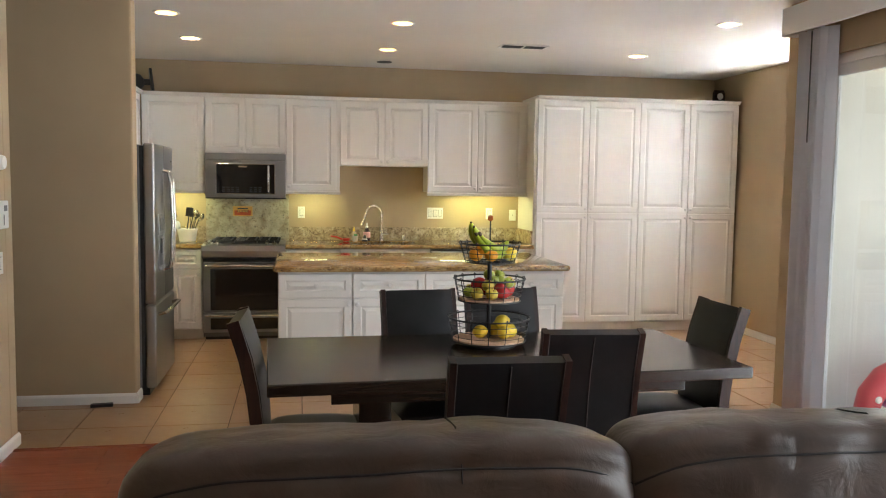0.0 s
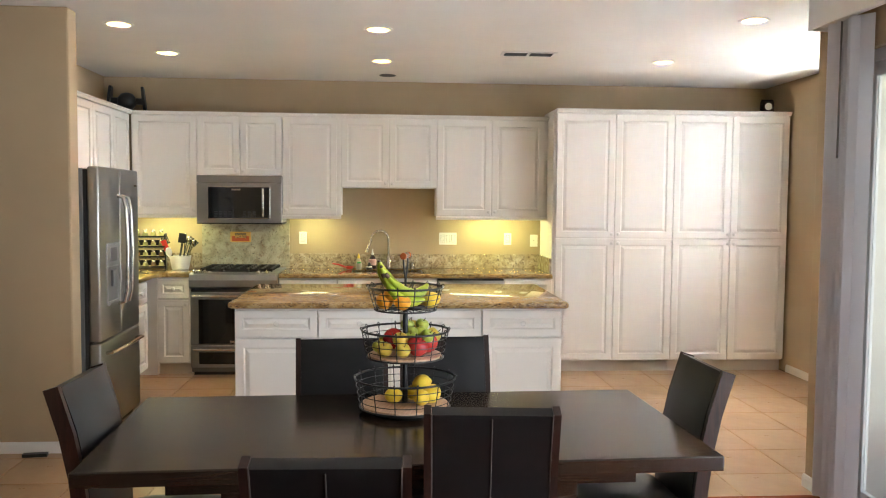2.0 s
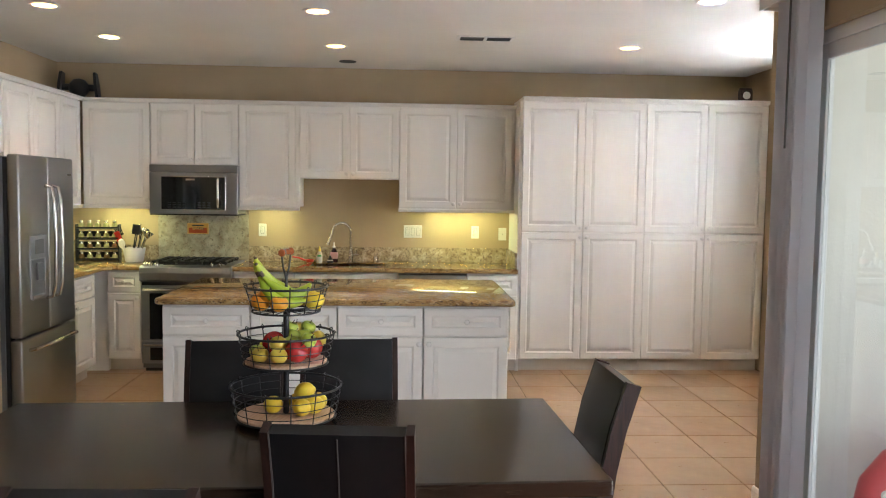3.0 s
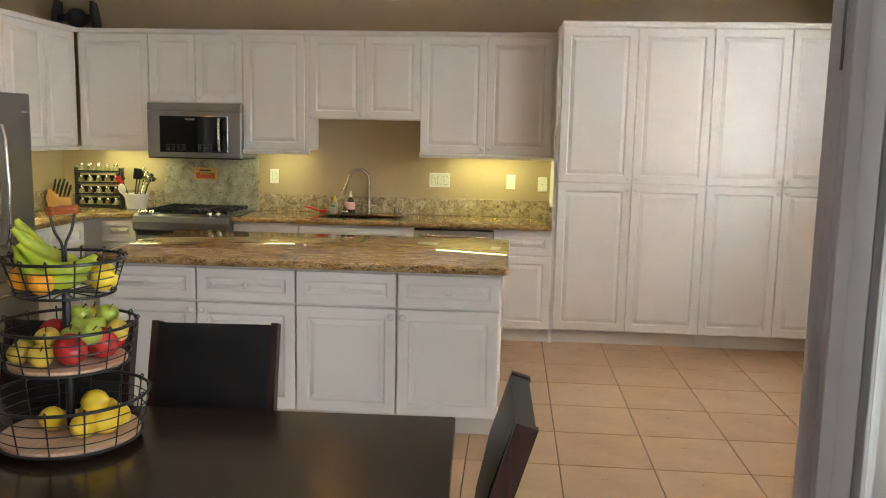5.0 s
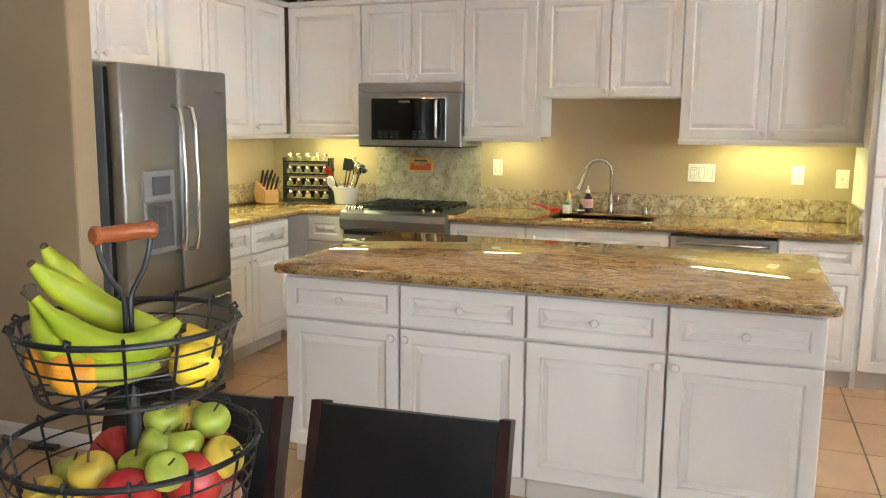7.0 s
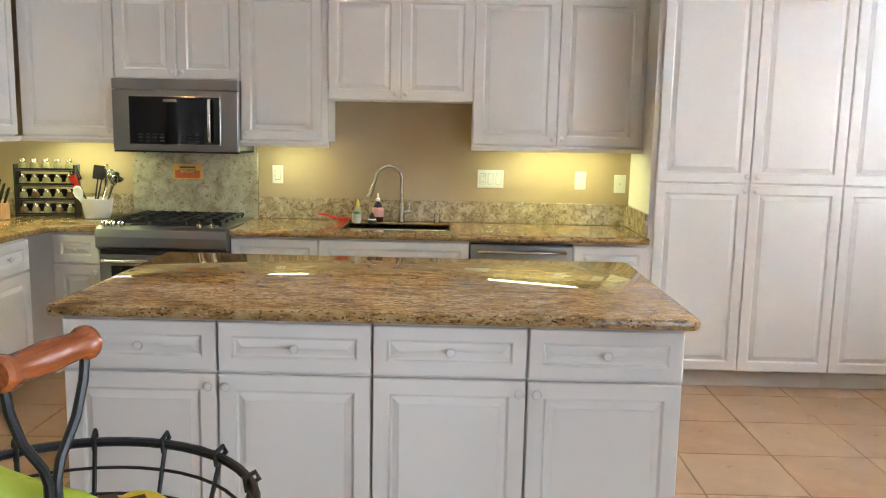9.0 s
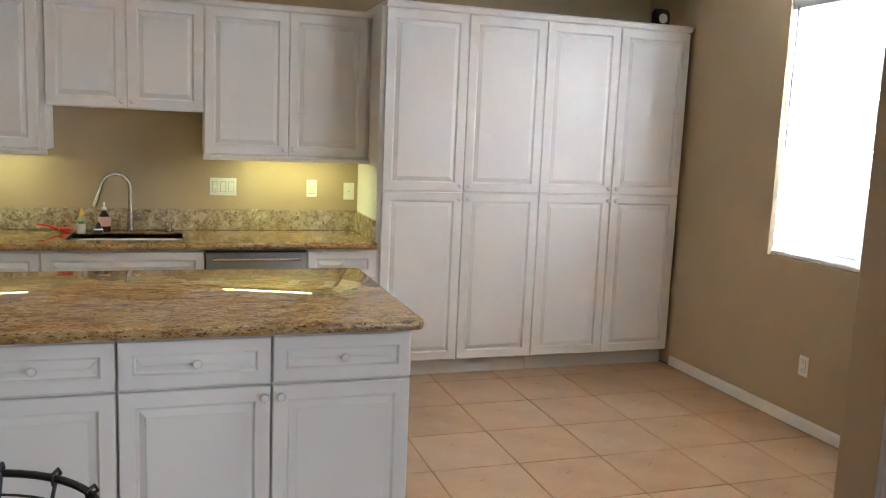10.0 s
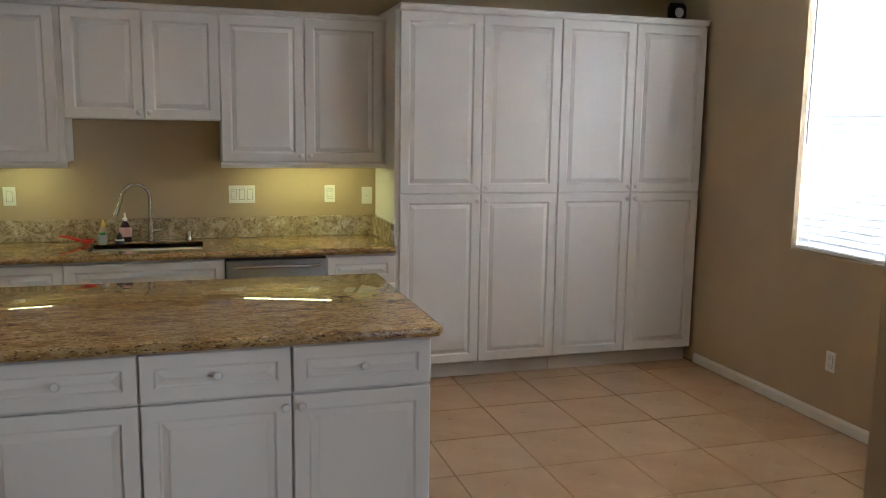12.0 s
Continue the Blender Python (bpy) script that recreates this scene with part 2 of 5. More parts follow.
GLASS.node_tree.nodes["Principled BSDF"].inputs["IOR"].default_value = 1.45


def glowing(name, colour, strength):
    m = material(name, (0.8, 0.8, 0.8), 0.5)
    b = m.node_tree.nodes["Principled BSDF"]
    b.inputs["Emission Color"].default_value = (*colour, 1)
    b.inputs["Emission Strength"].default_value = strength
    return m


# Gold base colour puts the bulbs' warm glow into the can walls.
CANWALL = material("glow_tinted_can_wall", (0.62, 0.38, 0.11), 0.35)
STRIP = glowing("under_cabinet_diffuser", (0.98, 1.0, 0.42), 14.0)
# Emission stands in for daylight on the garden and brightens the stucco.
GARDENGLOW = material("glowing_garden_backdrop", (0.55, 0.56, 0.48), 1.0)
_v = coords(GARDENGLOW, (1, 1, 1))
_h = ramp(GARDENGLOW, noise_of(GARDENGLOW, _v, 0.9, 5, 0.6), [(0.35, (0.58, 0.64, 0.56)), (0.7, (0.80, 0.82, 0.76))])
base(GARDENGLOW, _h)
GARDENGLOW.node_tree.links.new(_h, GARDENGLOW.node_tree.nodes["Principled BSDF"].inputs["Emission Color"])
GARDENGLOW.node_tree.nodes["Principled BSDF"].inputs["Emission Strength"].default_value = 1.2
BULB = glowing("warm_flood_bulb", (1.0, 0.66, 0.30), 160.0)
BULBWHITE = glowing("white_flood_bulb", (1.0, 0.82, 0.58), 300.0)

# ---------------------------------------------------------------- mesh helpers


def mesh_of(bm, name, mat, smooth=False):
    bmesh.ops.recalc_face_normals(bm, faces=bm.faces[:])
    me = bpy.data.meshes.new(name)
    bm.to_mesh(me)
    bm.free()
    for m in mat if isinstance(mat, (list, tuple)) else [mat]:
        me.materials.append(m)
    if smooth:
        for p in me.polygons:
            p.use_smooth = True
        me.set_sharp_from_angle(angle=radians(40))
    return me


def part(name, bm, mat, parent=None, label="", smooth=False, at=None):
    ob = new(name, bm if isinstance(bm, bpy.types.Mesh) else mesh_of(bm, name, mat, smooth))
    ob.parent = parent
    if at is not None:
        ob.matrix_basis = at
    if label:
        ob["label"] = label
    return ob


def thing(name, label, category, m=None, group="", kind=""):
    ob = new(name)
    ob.empty_display_size = 0.1
    if m is not None:
        ob.matrix_basis = m
    return tagged(ob, label, category, group, kind)


def box(lo, hi, bevel=0.0, bm=None, seg=2):
    """A box from corner lo to corner hi, its edges rounded by bevel."""
    bm = bm or bmesh.new()
    made = bmesh.ops.create_cube(bm, size=1.0)["verts"]
    for v in made:
        v.co = Vector([lo[i] + (hi[i] - lo[i]) * (v.co[i] + 0.5) for i in range(3)])
    if bevel:
        edges = list({e for v in made for e in v.link_edges})
        bmesh.ops.bevel(bm, geom=edges, offset=bevel, segments=seg, affect="EDGES", profile=0.5)
    return bm


def lathe(profile, n=24, bm=None, at=(0, 0, 0), caps=True):
    """A turned shape about z from (radius, height) pairs."""
    bm = bm or bmesh.new()
    rings = []
    for r, z in profile:
        if r < 1e-6:
            rings.append([bm.verts.new((at[0], at[1], at[2] + z))])
        else:
            rings.append([bm.verts.new((at[0] + r * math.cos(2 * math.pi * k / n), at[1] + r * math.sin(2 * math.pi * k / n), at[2] + z)) for k in range(n)])
    for a, b in zip(rings, rings[1:]):
        for k in range(n):
            quad = [a[k % len(a)], a[(k + 1) % len(a)], b[(k + 1) % len(b)], b[k % len(b)]]
            quad = [v for i, v in enumerate(quad) if v not in quad[:i]]
            if len(quad) > 2:
                bm.faces.new(quad)
    for ring in (rings[0], rings[-1]):
        if caps and len(ring) > 2:
            bm.faces.new(ring)
    return bm


def tube(points, radius, n=8, closed=False, bm=None):
    """A round bar along points; radius is one number or one for each point."""
    bm = bm or bmesh.new()
    pts = [Vector(p) for p in points]
    radii = radius if isinstance(radius, (list, tuple)) else [radius] * len(pts)
    rings, side = [], None
    for i, p in enumerate(pts):
        a = pts[i - 1] if i or closed else p
        b = pts[(i + 1) % len(pts)] if i < len(pts) - 1 or closed else p
        way = (b - a).normalized()
        if side is None:
            side = way.cross(Vector((0.31, 0.22, 0.93))).normalized()
        side = (side - way * side.dot(way)).normalized()
        up = way.cross(side)
        rings.append([bm.verts.new(p + radii[i] * (math.cos(2 * math.pi * k / n) * side + math.sin(2 * math.pi * k / n) * up)) for k in range(n)])
    pairs = list(zip(rings, rings[1:]))
    if closed:
        pairs.append((rings[-1], rings[0]))
    for a, b in pairs:
        for k in range(n):
            bm.faces.new((a[k], a[(k + 1) % n], b[(k + 1) % n], b[k]))
    if not closed:
        bm.faces.new(rings[0])
        bm.faces.new(rings[-1])
    return bm


def ring_points(r, z, n=36, cx=0.0, cy=0.0):
    return [(cx + r * math.cos(2 * math.pi * k / n), cy + r * math.sin(2 * math.pi * k / n), z) for k in range(n)]


def bar(profile, x0, x1, bm=None):
    """A straight bar along x with the closed outline profile of (y, z)."""
    bm = bm or bmesh.new()
    a = [bm.verts.new((x0, y, z)) for y, z in profile]
    b = [bm.verts.new((x1, y, z)) for y, z in profile]
    n = len(profile)
    for k in range(n):
        bm.faces.new((a[k], a[(k + 1) % n], b[(k + 1) % n], b[k]))
    bm.faces.new(a)
    bm.faces.new(b)
    return bm


def structure(name, bm, mat, label, smooth=False):
    ob = part(name, bm, mat, None, "", smooth)
    return tagged(ob, label, name.split("_")[0], "", "structure")


# ---------------------------------------------------------------- the shell
H = 2.715                # ceiling
TILE_EDGE = -3.81        # where tiles meet boards
LEFT, RIGHT, SLIDER, NEAR = -4.20, 2.215, 0.80, -11.5

structure("floor_kitchen", box((-6.2, TILE_EDGE, -0.12), (RIGHT + 0.15, 0.15, -0.006)), GROUT, "beige ceramic tiles with brown grout joints")
structure("floor_living", box((-4.1, NEAR, -0.12), (SLIDER + 0.14, TILE_EDGE, -0.008)), GROUT, "red mahogany boards laid across the living room")
DOWNLIGHTS = ((-3.30, -2.40, 0), (-3.265, -1.35, 1), (-1.60, -2.42, 0), (-1.58, -1.18, 0), (0.70, -1.39, 0), (0.745, -2.95, 1))


def ceiling():
    """The ceiling slab, open where the cans of the downlights go up into it."""
    bm = bmesh.new()
    R, q = 0.074, 0.11
    xs = sorted({-6.2, RIGHT + 0.15, *[x + s * q for x, y, _ in DOWNLIGHTS for s in (-1, 1)]})
    ys = sorted({NEAR - 0.15, 0.15, *[y + s * q for x, y, _ in DOWNLIGHTS for s in (-1, 1)]})
    for x0, x1 in zip(xs, xs[1:]):
        for y0, y1 in zip(ys, ys[1:]):
            cx, cy = (x0 + x1) / 2, (y0 + y1) / 2
            if not any(abs(cx - x) < q and abs(cy - y) < q for x, y, _ in DOWNLIGHTS):
                bm.faces.new([bm.verts.new((x, y, H)) for x, y in ((x0, y0), (x1, y0), (x1, y1), (x0, y1))])
    for x, y, _ in DOWNLIGHTS:
        n = 32
        inner = [bm.verts.new((x + R * math.cos(2 * math.pi * k / n), y + R * math.sin(2 * math.pi * k / n), H)) for k in range(n)]
        outer = []
        for k in range(n):
            c, d = math.cos(2 * math.pi * k / n), math.sin(2 * math.pi * k / n)
            f = q / max(abs(c), abs(d))
            outer.append(bm.verts.new((x + f * c, y + f * d, H)))
        for k in range(n):
            bm.faces.new((inner[k], inner[(k + 1) % n], outer[(k + 1) % n], outer[k]))
    box((-6.2, NEAR - 0.15, H + 0.125), (RIGHT + 0.15, 0.15, H + 0.2), bm=bm)
    return bm


structure("ceiling", ceiling(), CEIL, "smooth white painted ceiling with recessed lights")
structure("wall_north", box((LEFT - 0.15, 0, 0), (RIGHT + 0.15, 0.15, H)), WALL, "tan painted wall behind the kitchen cabinets")
structure("wall_west", box((LEFT - 0.15, -2.73, 0), (LEFT, 0, H)), WALL, "tan painted wall behind the corner cabinets")
structure("wall_partition", box((-6.2, -2.87, 0), (-3.45, -2.73, H), 0.012), WALL, "tan painted wall with rounded corner beside the refrigerator")
structure("wall_hall_end", box((-6.35, -3.82, 0), (-6.2, -2.73, H)), WALL, "tan painted wall at the end of the hall")
structure("wall_living_west", box((-6.2, -3.82, 0), (-3.94, -3.70, H), 0.012), WALL, "tan painted wall with rounded corner at the hall")
structure("wall_living_side", box((-4.07, NEAR, 0), (-3.94, -3.82, H)), WALL, "tan painted living room wall with switches")
structure("wall_south", box((-4.07, NEAR - 0.15, 0), (SLIDER + 0.14, NEAR, H)), WALL, "plain tan painted living room wall")
# east wall of the kitchen nook, around its window
WIN = (-3.02, -1.54, 0.968, 2.50)
bm = box((RIGHT, WIN[1], 0), (RIGHT + 0.15, 0, H))
box((RIGHT, -3.78, 0), (RIGHT + 0.15, WIN[0], H), bm=bm)
box((RIGHT, WIN[0], 0), (RIGHT + 0.15, WIN[1], WIN[2]), bm=bm)
box((RIGHT, WIN[0], WIN[3]), (RIGHT + 0.15, WIN[1], H), bm=bm)
structure("wall_east", bm, WALL, "tan painted wall with one window and blinds")
structure("wall_return", box((SLIDER + 0.14, -3.78, 0), (RIGHT, -3.64, H)), WALL, "tan painted return wall of the kitchen nook")
# slider wall around the glass doors
# Doors stretched out of view to hold the long daylight lamp.
DOOR = (-8.7, -3.97, 2.33)
bm = box((SLIDER, DOOR[1], 0), (SLIDER + 0.14, -3.64, H), 0.01)
box((SLIDER, NEAR, 0), (SLIDER + 0.14, DOOR[0], H), bm=bm)
box((SLIDER, DOOR[0], DOOR[2]), (SLIDER + 0.14, DOOR[1], H), bm=bm)
structure("wall_slider", bm, WALL, "tan painted wall around the sliding glass door")


def baseboard(a, b):
    """A white baseboard from a to b on the floor."""
    ax, ay = a
    bx, by = b
    length = math.hypot(bx - ax, by - ay)
    bm = bar([(0, 0), (-0.014, 0), (-0.014, 0.052), (-0.009, 0.064), (-0.004, 0.070), (0, 0.070)], 0, length)
    ob = structure("baseboard", bm, TRIM, "white painted wooden baseboard along the wall")
    ang = math.degrees(math.atan2(by - ay, bx - ax))
    ob.matrix_basis = pose(ax, ay, 0, 0, 0, ang)
    return ob


baseboard((-6.2, -2.87), (-3.445, -2.87))
baseboard((-3.45, -2.88), (-3.45, -2.73))
baseboard((RIGHT, -0.62), (RIGHT, -3.64))
baseboard((SLIDER, -3.64), (SLIDER, -3.97))
baseboard((-3.94, -10.5), (-3.94, -3.70))

# ---------------------------------------------------------------- kitchen cabinets
GAPW = 0.0065


def panel_front(w, h, t=0.02, border=0.055):
    """A door or drawer front with a routed frame, standing in x 0..w and z 0..h, its face at y = -t."""
    bm = bmesh.new()
    b = min(border, h * 0.27, w * 0.27)
    rows = [(0, 0), (0, -t + 0.004), (0.004, -t), (b, -t), (b + 0.005, -t + 0.004), (b + 0.008, -t + 0.0105), (b + 0.013, -t + 0.0115), (b + 0.034, -t + 0.003), (b + 0.037, -t + 0.001)]
    rings = [[bm.verts.new((x, y, z)) for x, z in ((i, i), (w - i, i), (w - i, h - i), (i, h - i))] for i, y in rows]
    for p, q in zip(rings, rings[1:]):
        for k in range(4):
            bm.faces.new((p[k], p[(k + 1) % 4], q[(k + 1) % 4], q[k]))
    bm.faces.new(rings[0])
    bm.faces.new(rings[-1])
    return bm


def knob_mesh():
    bm = lathe([(0.0075, 0), (0.006, 0.008), (0.007, 0.012), (0.0155, 0.017), (0.0165, 0.021), (0.014, 0.026), (0.007, 0.0285), (0, 0.029)], 14)
    bmesh.ops.rotate(bm, verts=bm.verts[:], cent=(0, 0, 0), matrix=Matrix.Rotation(radians(90), 3, "X"))
    return mesh_of(bm, "knob", KNOB, True)


KNOB_MESH = knob_mesh()


def front(unit, kind, x0, x1, z0, z1, y, knob):
    """A door or a drawer of a cabinet unit, with its knob at (x, z) from its own lower left corner."""
    g = GAPW / 2
    ob = part(kind, panel_front(x1 - x0 - 2 * g, z1 - z0 - 2 * g), CAB, unit, at=pose(x0 + g, y, z0 + g))
    if knob:
        part("knob", KNOB_MESH, KNOB, ob, "white mushroom knob", at=pose(knob[0], -0.02, knob[1]))
    return ob


def cabinet(label, w, depth, z0, z1, m, doors=(), drawers=(), kick=0.0, rail=0.0, crown=0.0, group="", category="cabinet", back=0.0):
    """A cabinet unit, its back at y = 0 and its doors to -y. doors and drawers: x0, x1, z0, z1, knob side."""
    unit = thing("cabinet", label, category, m, group)
    lift = 0.034 if rail else kick
    bm = box((0, -depth + 0.026, z0 + lift), (w, -0.003 - back, z1), 0.002)
    if rail:
        for e in (0, w - 0.016):
            box((e, -depth + 0.031, z0 - 0.002), (e + 0.016, -0.003, z0 + lift - 0.0005), 0.001, bm)
        box((0.016, -depth + 0.0265, z0 - 0.002), (w - 0.016, -depth + 0.036, z0 + lift - 0.0005), 0.001, bm)
    part("body", bm, CAB, unit)
    if kick:
        part("toe_kick", box((0.002, -depth + 0.075, z0), (w - 0.002, -0.02 - back, z0 + kick)), KICK, unit, "recessed toe kick, greyer than the cabinet")
    if rail:
        part("light_rail", bar([(-depth - 0.004, z0 - 0.002), (-depth - 0.008, z0 - rail * 0.35), (-depth + 0.006, z0 - rail), (-depth + 0.03, z0 - rail), (-depth + 0.03, z0 - 0.002)], -0.004, w + 0.004), CAB, unit)
    if crown:
        part("crown", bar([(-0.003, z1), (-depth - 0.004, z1), (-depth - 0.014, z1 + crown * 0.5), (-depth - 0.03, z1 + crown * 0.75), (-depth - 0.03, z1 + crown), (-0.003, z1 + crown)], -0.002, w + 0.002), CAB, unit)
    for x0, x1, a, b, side in doors:
        kx = {"l": 0.03, "r": x1 - x0 - 0.03}.get(side[0])
        kz = 0.04 if side[1] == "b" else b - a - 0.045
        front(unit, "door", x0, x1, a, b, -depth + 0.021, (kx, kz))
    for x0, x1, a, b in drawers:
        front(unit, "drawer", x0, x1, a, b, -depth + 0.021, ((x1 - x0) / 2, (b - a) / 2))
    return unit


UP = 0.345    # depth of the wall cabinets
UPTOP = 2.335
WALLCAB = "wall cabinets"
BASECAB = "base cabinets"
cabinet("white wall cabinet with one routed door in the corner", 0.585, UP, 1.432, UPTOP, pose(-3.855, 0, 0), [(0.0, 0.585, 1.432, UPTOP - 0.005, "rb")], rail=0.035, crown=0.03, group=WALLCAB)
cabinet("short white wall cabinet with two doors above the microwave", 0.77, UP, 1.79, UPTOP, pose(-3.268, 0, 0), [(0, 0.385, 1.79, UPTOP - 0.005, "rb"), (0.385, 0.77, 1.79, UPTOP - 0.005, "lb")], crown=0.03, group=WALLCAB)
cabinet("white wall cabinet with one routed door beside the microwave", 0.533, UP, 1.432, UPTOP, pose(-2.497, 0, 0), [(0, 0.50, 1.432, UPTOP - 0.005, "lb")], rail=0.035, crown=0.03, group=WALLCAB)
cabinet("short white wall cabinet with two doors above the sink", 0.888, UP, 1.688, UPTOP, pose(-1.963, 0, 0), [(0, 0.444, 1.688, UPTOP - 0.005, "rb"), (0.444, 0.888, 1.688, UPTOP - 0.005, "lb")], crown=0.03, group=WALLCAB)
cabinet("white wall cabinet with two routed doors beside the pantry", 1.045, UP, 1.432, UPTOP, pose(-1.074, 0, 0), [(0, 0.515, 1.432, UPTOP - 0.005, "rb"), (0.515, 1.02, 1.432, UPTOP - 0.005, "lb")], rail=0.035, crown=0.03, group=WALLCAB)
# on the west wall, facing east
cabinet("white wall cabinet with three doors on the side wall", 1.42, UP, 1.432, UPTOP, pose(LEFT, -1.78, 0, 0, 0, 90), [(0, 0.48, 1.432, UPTOP - 0.005, "rb"), (0.48, 0.96, 1.432, UPTOP - 0.005, "lb"), (0.96, 1.40, 1.432, UPTOP - 0.005, "lb")], rail=0.035, crown=0.03, group=WALLCAB)
cabinet("white wall cabinet with two doors above the refrigerator", 0.94, UP, 1.815, UPTOP, pose(LEFT, -2.725, 0, 0, 0, 90), [(0.02, 0.48, 1.815, UPTOP - 0.005, "rb"), (0.48, 0.94, 1.815, UPTOP - 0.005, "lb")], crown=0.03, group=WALLCAB)

PAN = 0.60
for k in range(2):
    x = 1.093 * k
    cabinet("tall white pantry cabinet with four routed doors", 1.092, PAN, 0.0, 2.385, pose(x, 0, 0), [
        (0, 0.546, 0.112, 1.243, "rt"), (0.546, 1.092, 0.112, 1.243, "lt"),
        (0, 0.546, 1.243, 2.378, "rb"), (0.546, 1.092, 1.243, 2.378, "lb")], kick=0.108, crown=0.035, group="pantry cabinets", category="pantry cabinet")
part("pantry_end_panel", box((-0.028, -PAN + 0.02, 0.0), (-0.001, -0.003, 2.385), 0.002), CAB, None)
tagged(bpy.data.objects["pantry_end_panel"], "white painted end panel beside the worktop", "panel", "", "structure")

DEP = 0.62
CT = 0.875   # underside of the worktop


def base_cabinet(label, w, m, n=1, sides="l", group=BASECAB, depth=DEP, back=0.0, drawer=True):
    d = w / n
    doors = [(k * d, (k + 1) * d, 0.108, 0.678 if drawer else 0.86, sides[k % len(sides)] + "t") for k in range(n)]
    drawers = [(k * d, (k + 1) * d, 0.683, 0.862) for k in range(n)] if drawer else []
    return cabinet(label, w, depth, 0.0, CT, m, doors, drawers, kick=0.10, group=group, back=back)


base_cabinet("narrow white base cabinet with drawer beside the range", 0.285, pose(-3.565, 0, 0), 1, "r")
base_cabinet("white base cabinet with drawer beside the range", 0.52, pose(-2.497, 0, 0), 1, "l")
unit = cabinet("white sink base cabinet with two doors", 0.893, DEP, 0.0, CT, pose(-1.973, 0, 0), [(0, 0.4465, 0.108, 0.678, "rt"), (0.4465, 0.893, 0.108, 0.678, "lt")], kick=0.10, group=BASECAB)
front(unit, "false_drawer", 0, 0.893, 0.683, 0.862, -DEP + 0.021, None)
base_cabinet("narrow white base cabinet with drawer beside the dishwasher", 0.44, pose(-0.465, 0, 0), 1, "l")
base_cabinet("white base cabinet with two drawers on the side wall", 0.92, pose(LEFT, -1.77, 0, 0, 0, 90), 2, "rl")
part("corner_filler", box((-4.19, -DEP + 0.02, 0.0), (-3.567, -0.01, CT - 0.002)), CAB, None)
tagged(bpy.data.objects["corner_filler"], "white painted filler in the cabinet corner", "panel", "", "structure")

# island
for k in range(4):
    base_cabinet("white island cabinet with one drawer and one door", 0.5322, pose(-2.51 + 0.5327 * k, -2.09, 0), 1, "rl"[k % 2], "island cabinets", 0.61)
part("island_back_panel", box((-2.51, -2.086, 0.0), (-0.379, -1.64, CT - 0.002), 0.003), CAB, None)
tagged(bpy.data.objects["island_back_panel"], "white painted back of the kitchen island", "panel", "", "structure")


def slab_outline(bm, outline, z0, z1, lip=0.012):
    """A stone slab of that outline with rounded upper and lower edges."""
    n = len(outline)
    cx, cy = sum(p[0] for p in outline) / n, sum(p[1] for p in outline) / n
    rows = []
    for inset, z in ((lip, z0), (lip * 0.3, z0 + lip * 0.3), (0, z0 + lip), (0, z1 - lip), (lip * 0.3, z1 - lip * 0.3), (lip, z1)):
        ring = []
        for i, (x, y) in enumerate(outline):
            px, py = outline[i - 1]
            qx, qy = outline[(i + 1) % n]
            e1, e2 = Vector((x - px, y - py)).normalized(), Vector((qx - x, qy - y)).normalized()
            n1, n2 = Vector((-e1.y, e1.x)), Vector((-e2.y, e2.x))
            off = (n1 + n2) / (1 + n1.dot(n2)) * inset
            ring.append(bm.verts.new((x + off.x, y + off.y, z)))
        rows.append(ring)
    for a, b in zip(rows, rows[1:]):
        for k in range(n):
            bm.faces.new((a[k], a[(k + 1) % n], b[(k + 1) % n], b[k]))
    bm.faces.new(rows[0])
    bm.faces.new(rows[-1])
    return bm


def rounded(x0, y0, x1, y1, r, n=5):
    """The outline of a rectangle with rounded corners, anticlockwise."""
    out = []
    for cx, cy, a in ((x1 - r, y0 + r, -90), (x1 - r, y1 - r, 0), (x0 + r, y1 - r, 90), (x0 + r, y0 + r, 180)):
        out += [(cx + r * math.cos(radians(a + 90 * k / n)), cy + r * math.sin(radians(a + 90 * k / n))) for k in range(n + 1)]
    return out


top = thing("island_worktop", "polished tan and brown granite island worktop", "worktop")
part("slab", slab_outline(bmesh.new(), rounded(-2.545, -2.748, -0.343, -1.553, 0.03), CT, 0.917, 0.014), GRANITE, top, smooth=True)

# worktop of the back run, with a hole for the sink: the strips round it butt against one another
SINK = (-1.86, -1.20, -0.50, -0.13)
run = thing("kitchen_worktop", "polished tan granite worktop with sink cutout", "worktop")
bm = slab_outline(bmesh.new(), [(LEFT + 0.002, -1.80), (-3.555, -1.80), (-3.555, -0.70), (-3.51, -0.645), (-3.275, -0.645), (-3.275, -0.002), (LEFT + 0.002, -0.002)], CT, 0.915, 0.012)
part("slab", bm, GRANITE, run, smooth=True)
bm = slab_outline(bmesh.new(), [(-2.495, -0.645), (SINK[0], -0.645), (SINK[0], -0.002), (-2.495, -0.002)], CT, 0.915, 0.002)
part("slab", bm, GRANITE, run)
bm = slab_outline(bmesh.new(), [(SINK[1], -0.645), (-0.03, -0.645), (-0.03, -0.002), (SINK[1], -0.002)], CT, 0.915, 0.002)
part("slab", bm, GRANITE, run)
part("slab", box((SINK[0], -0.645, CT), (SINK[1], SINK[2], 0.915), 0.002), GRANITE, run)
part("slab", box((SINK[0], SINK[3], CT), (SINK[1], -0.002, 0.915), 0.002), GRANITE, run)
part("edge", bar([(-0.6455, CT), (-0.652, CT + 0.01), (-0.655, 0.895), (-0.652, 0.908), (-0.6455, 0.915)], -2.495, -0.03), GRANITE, run)
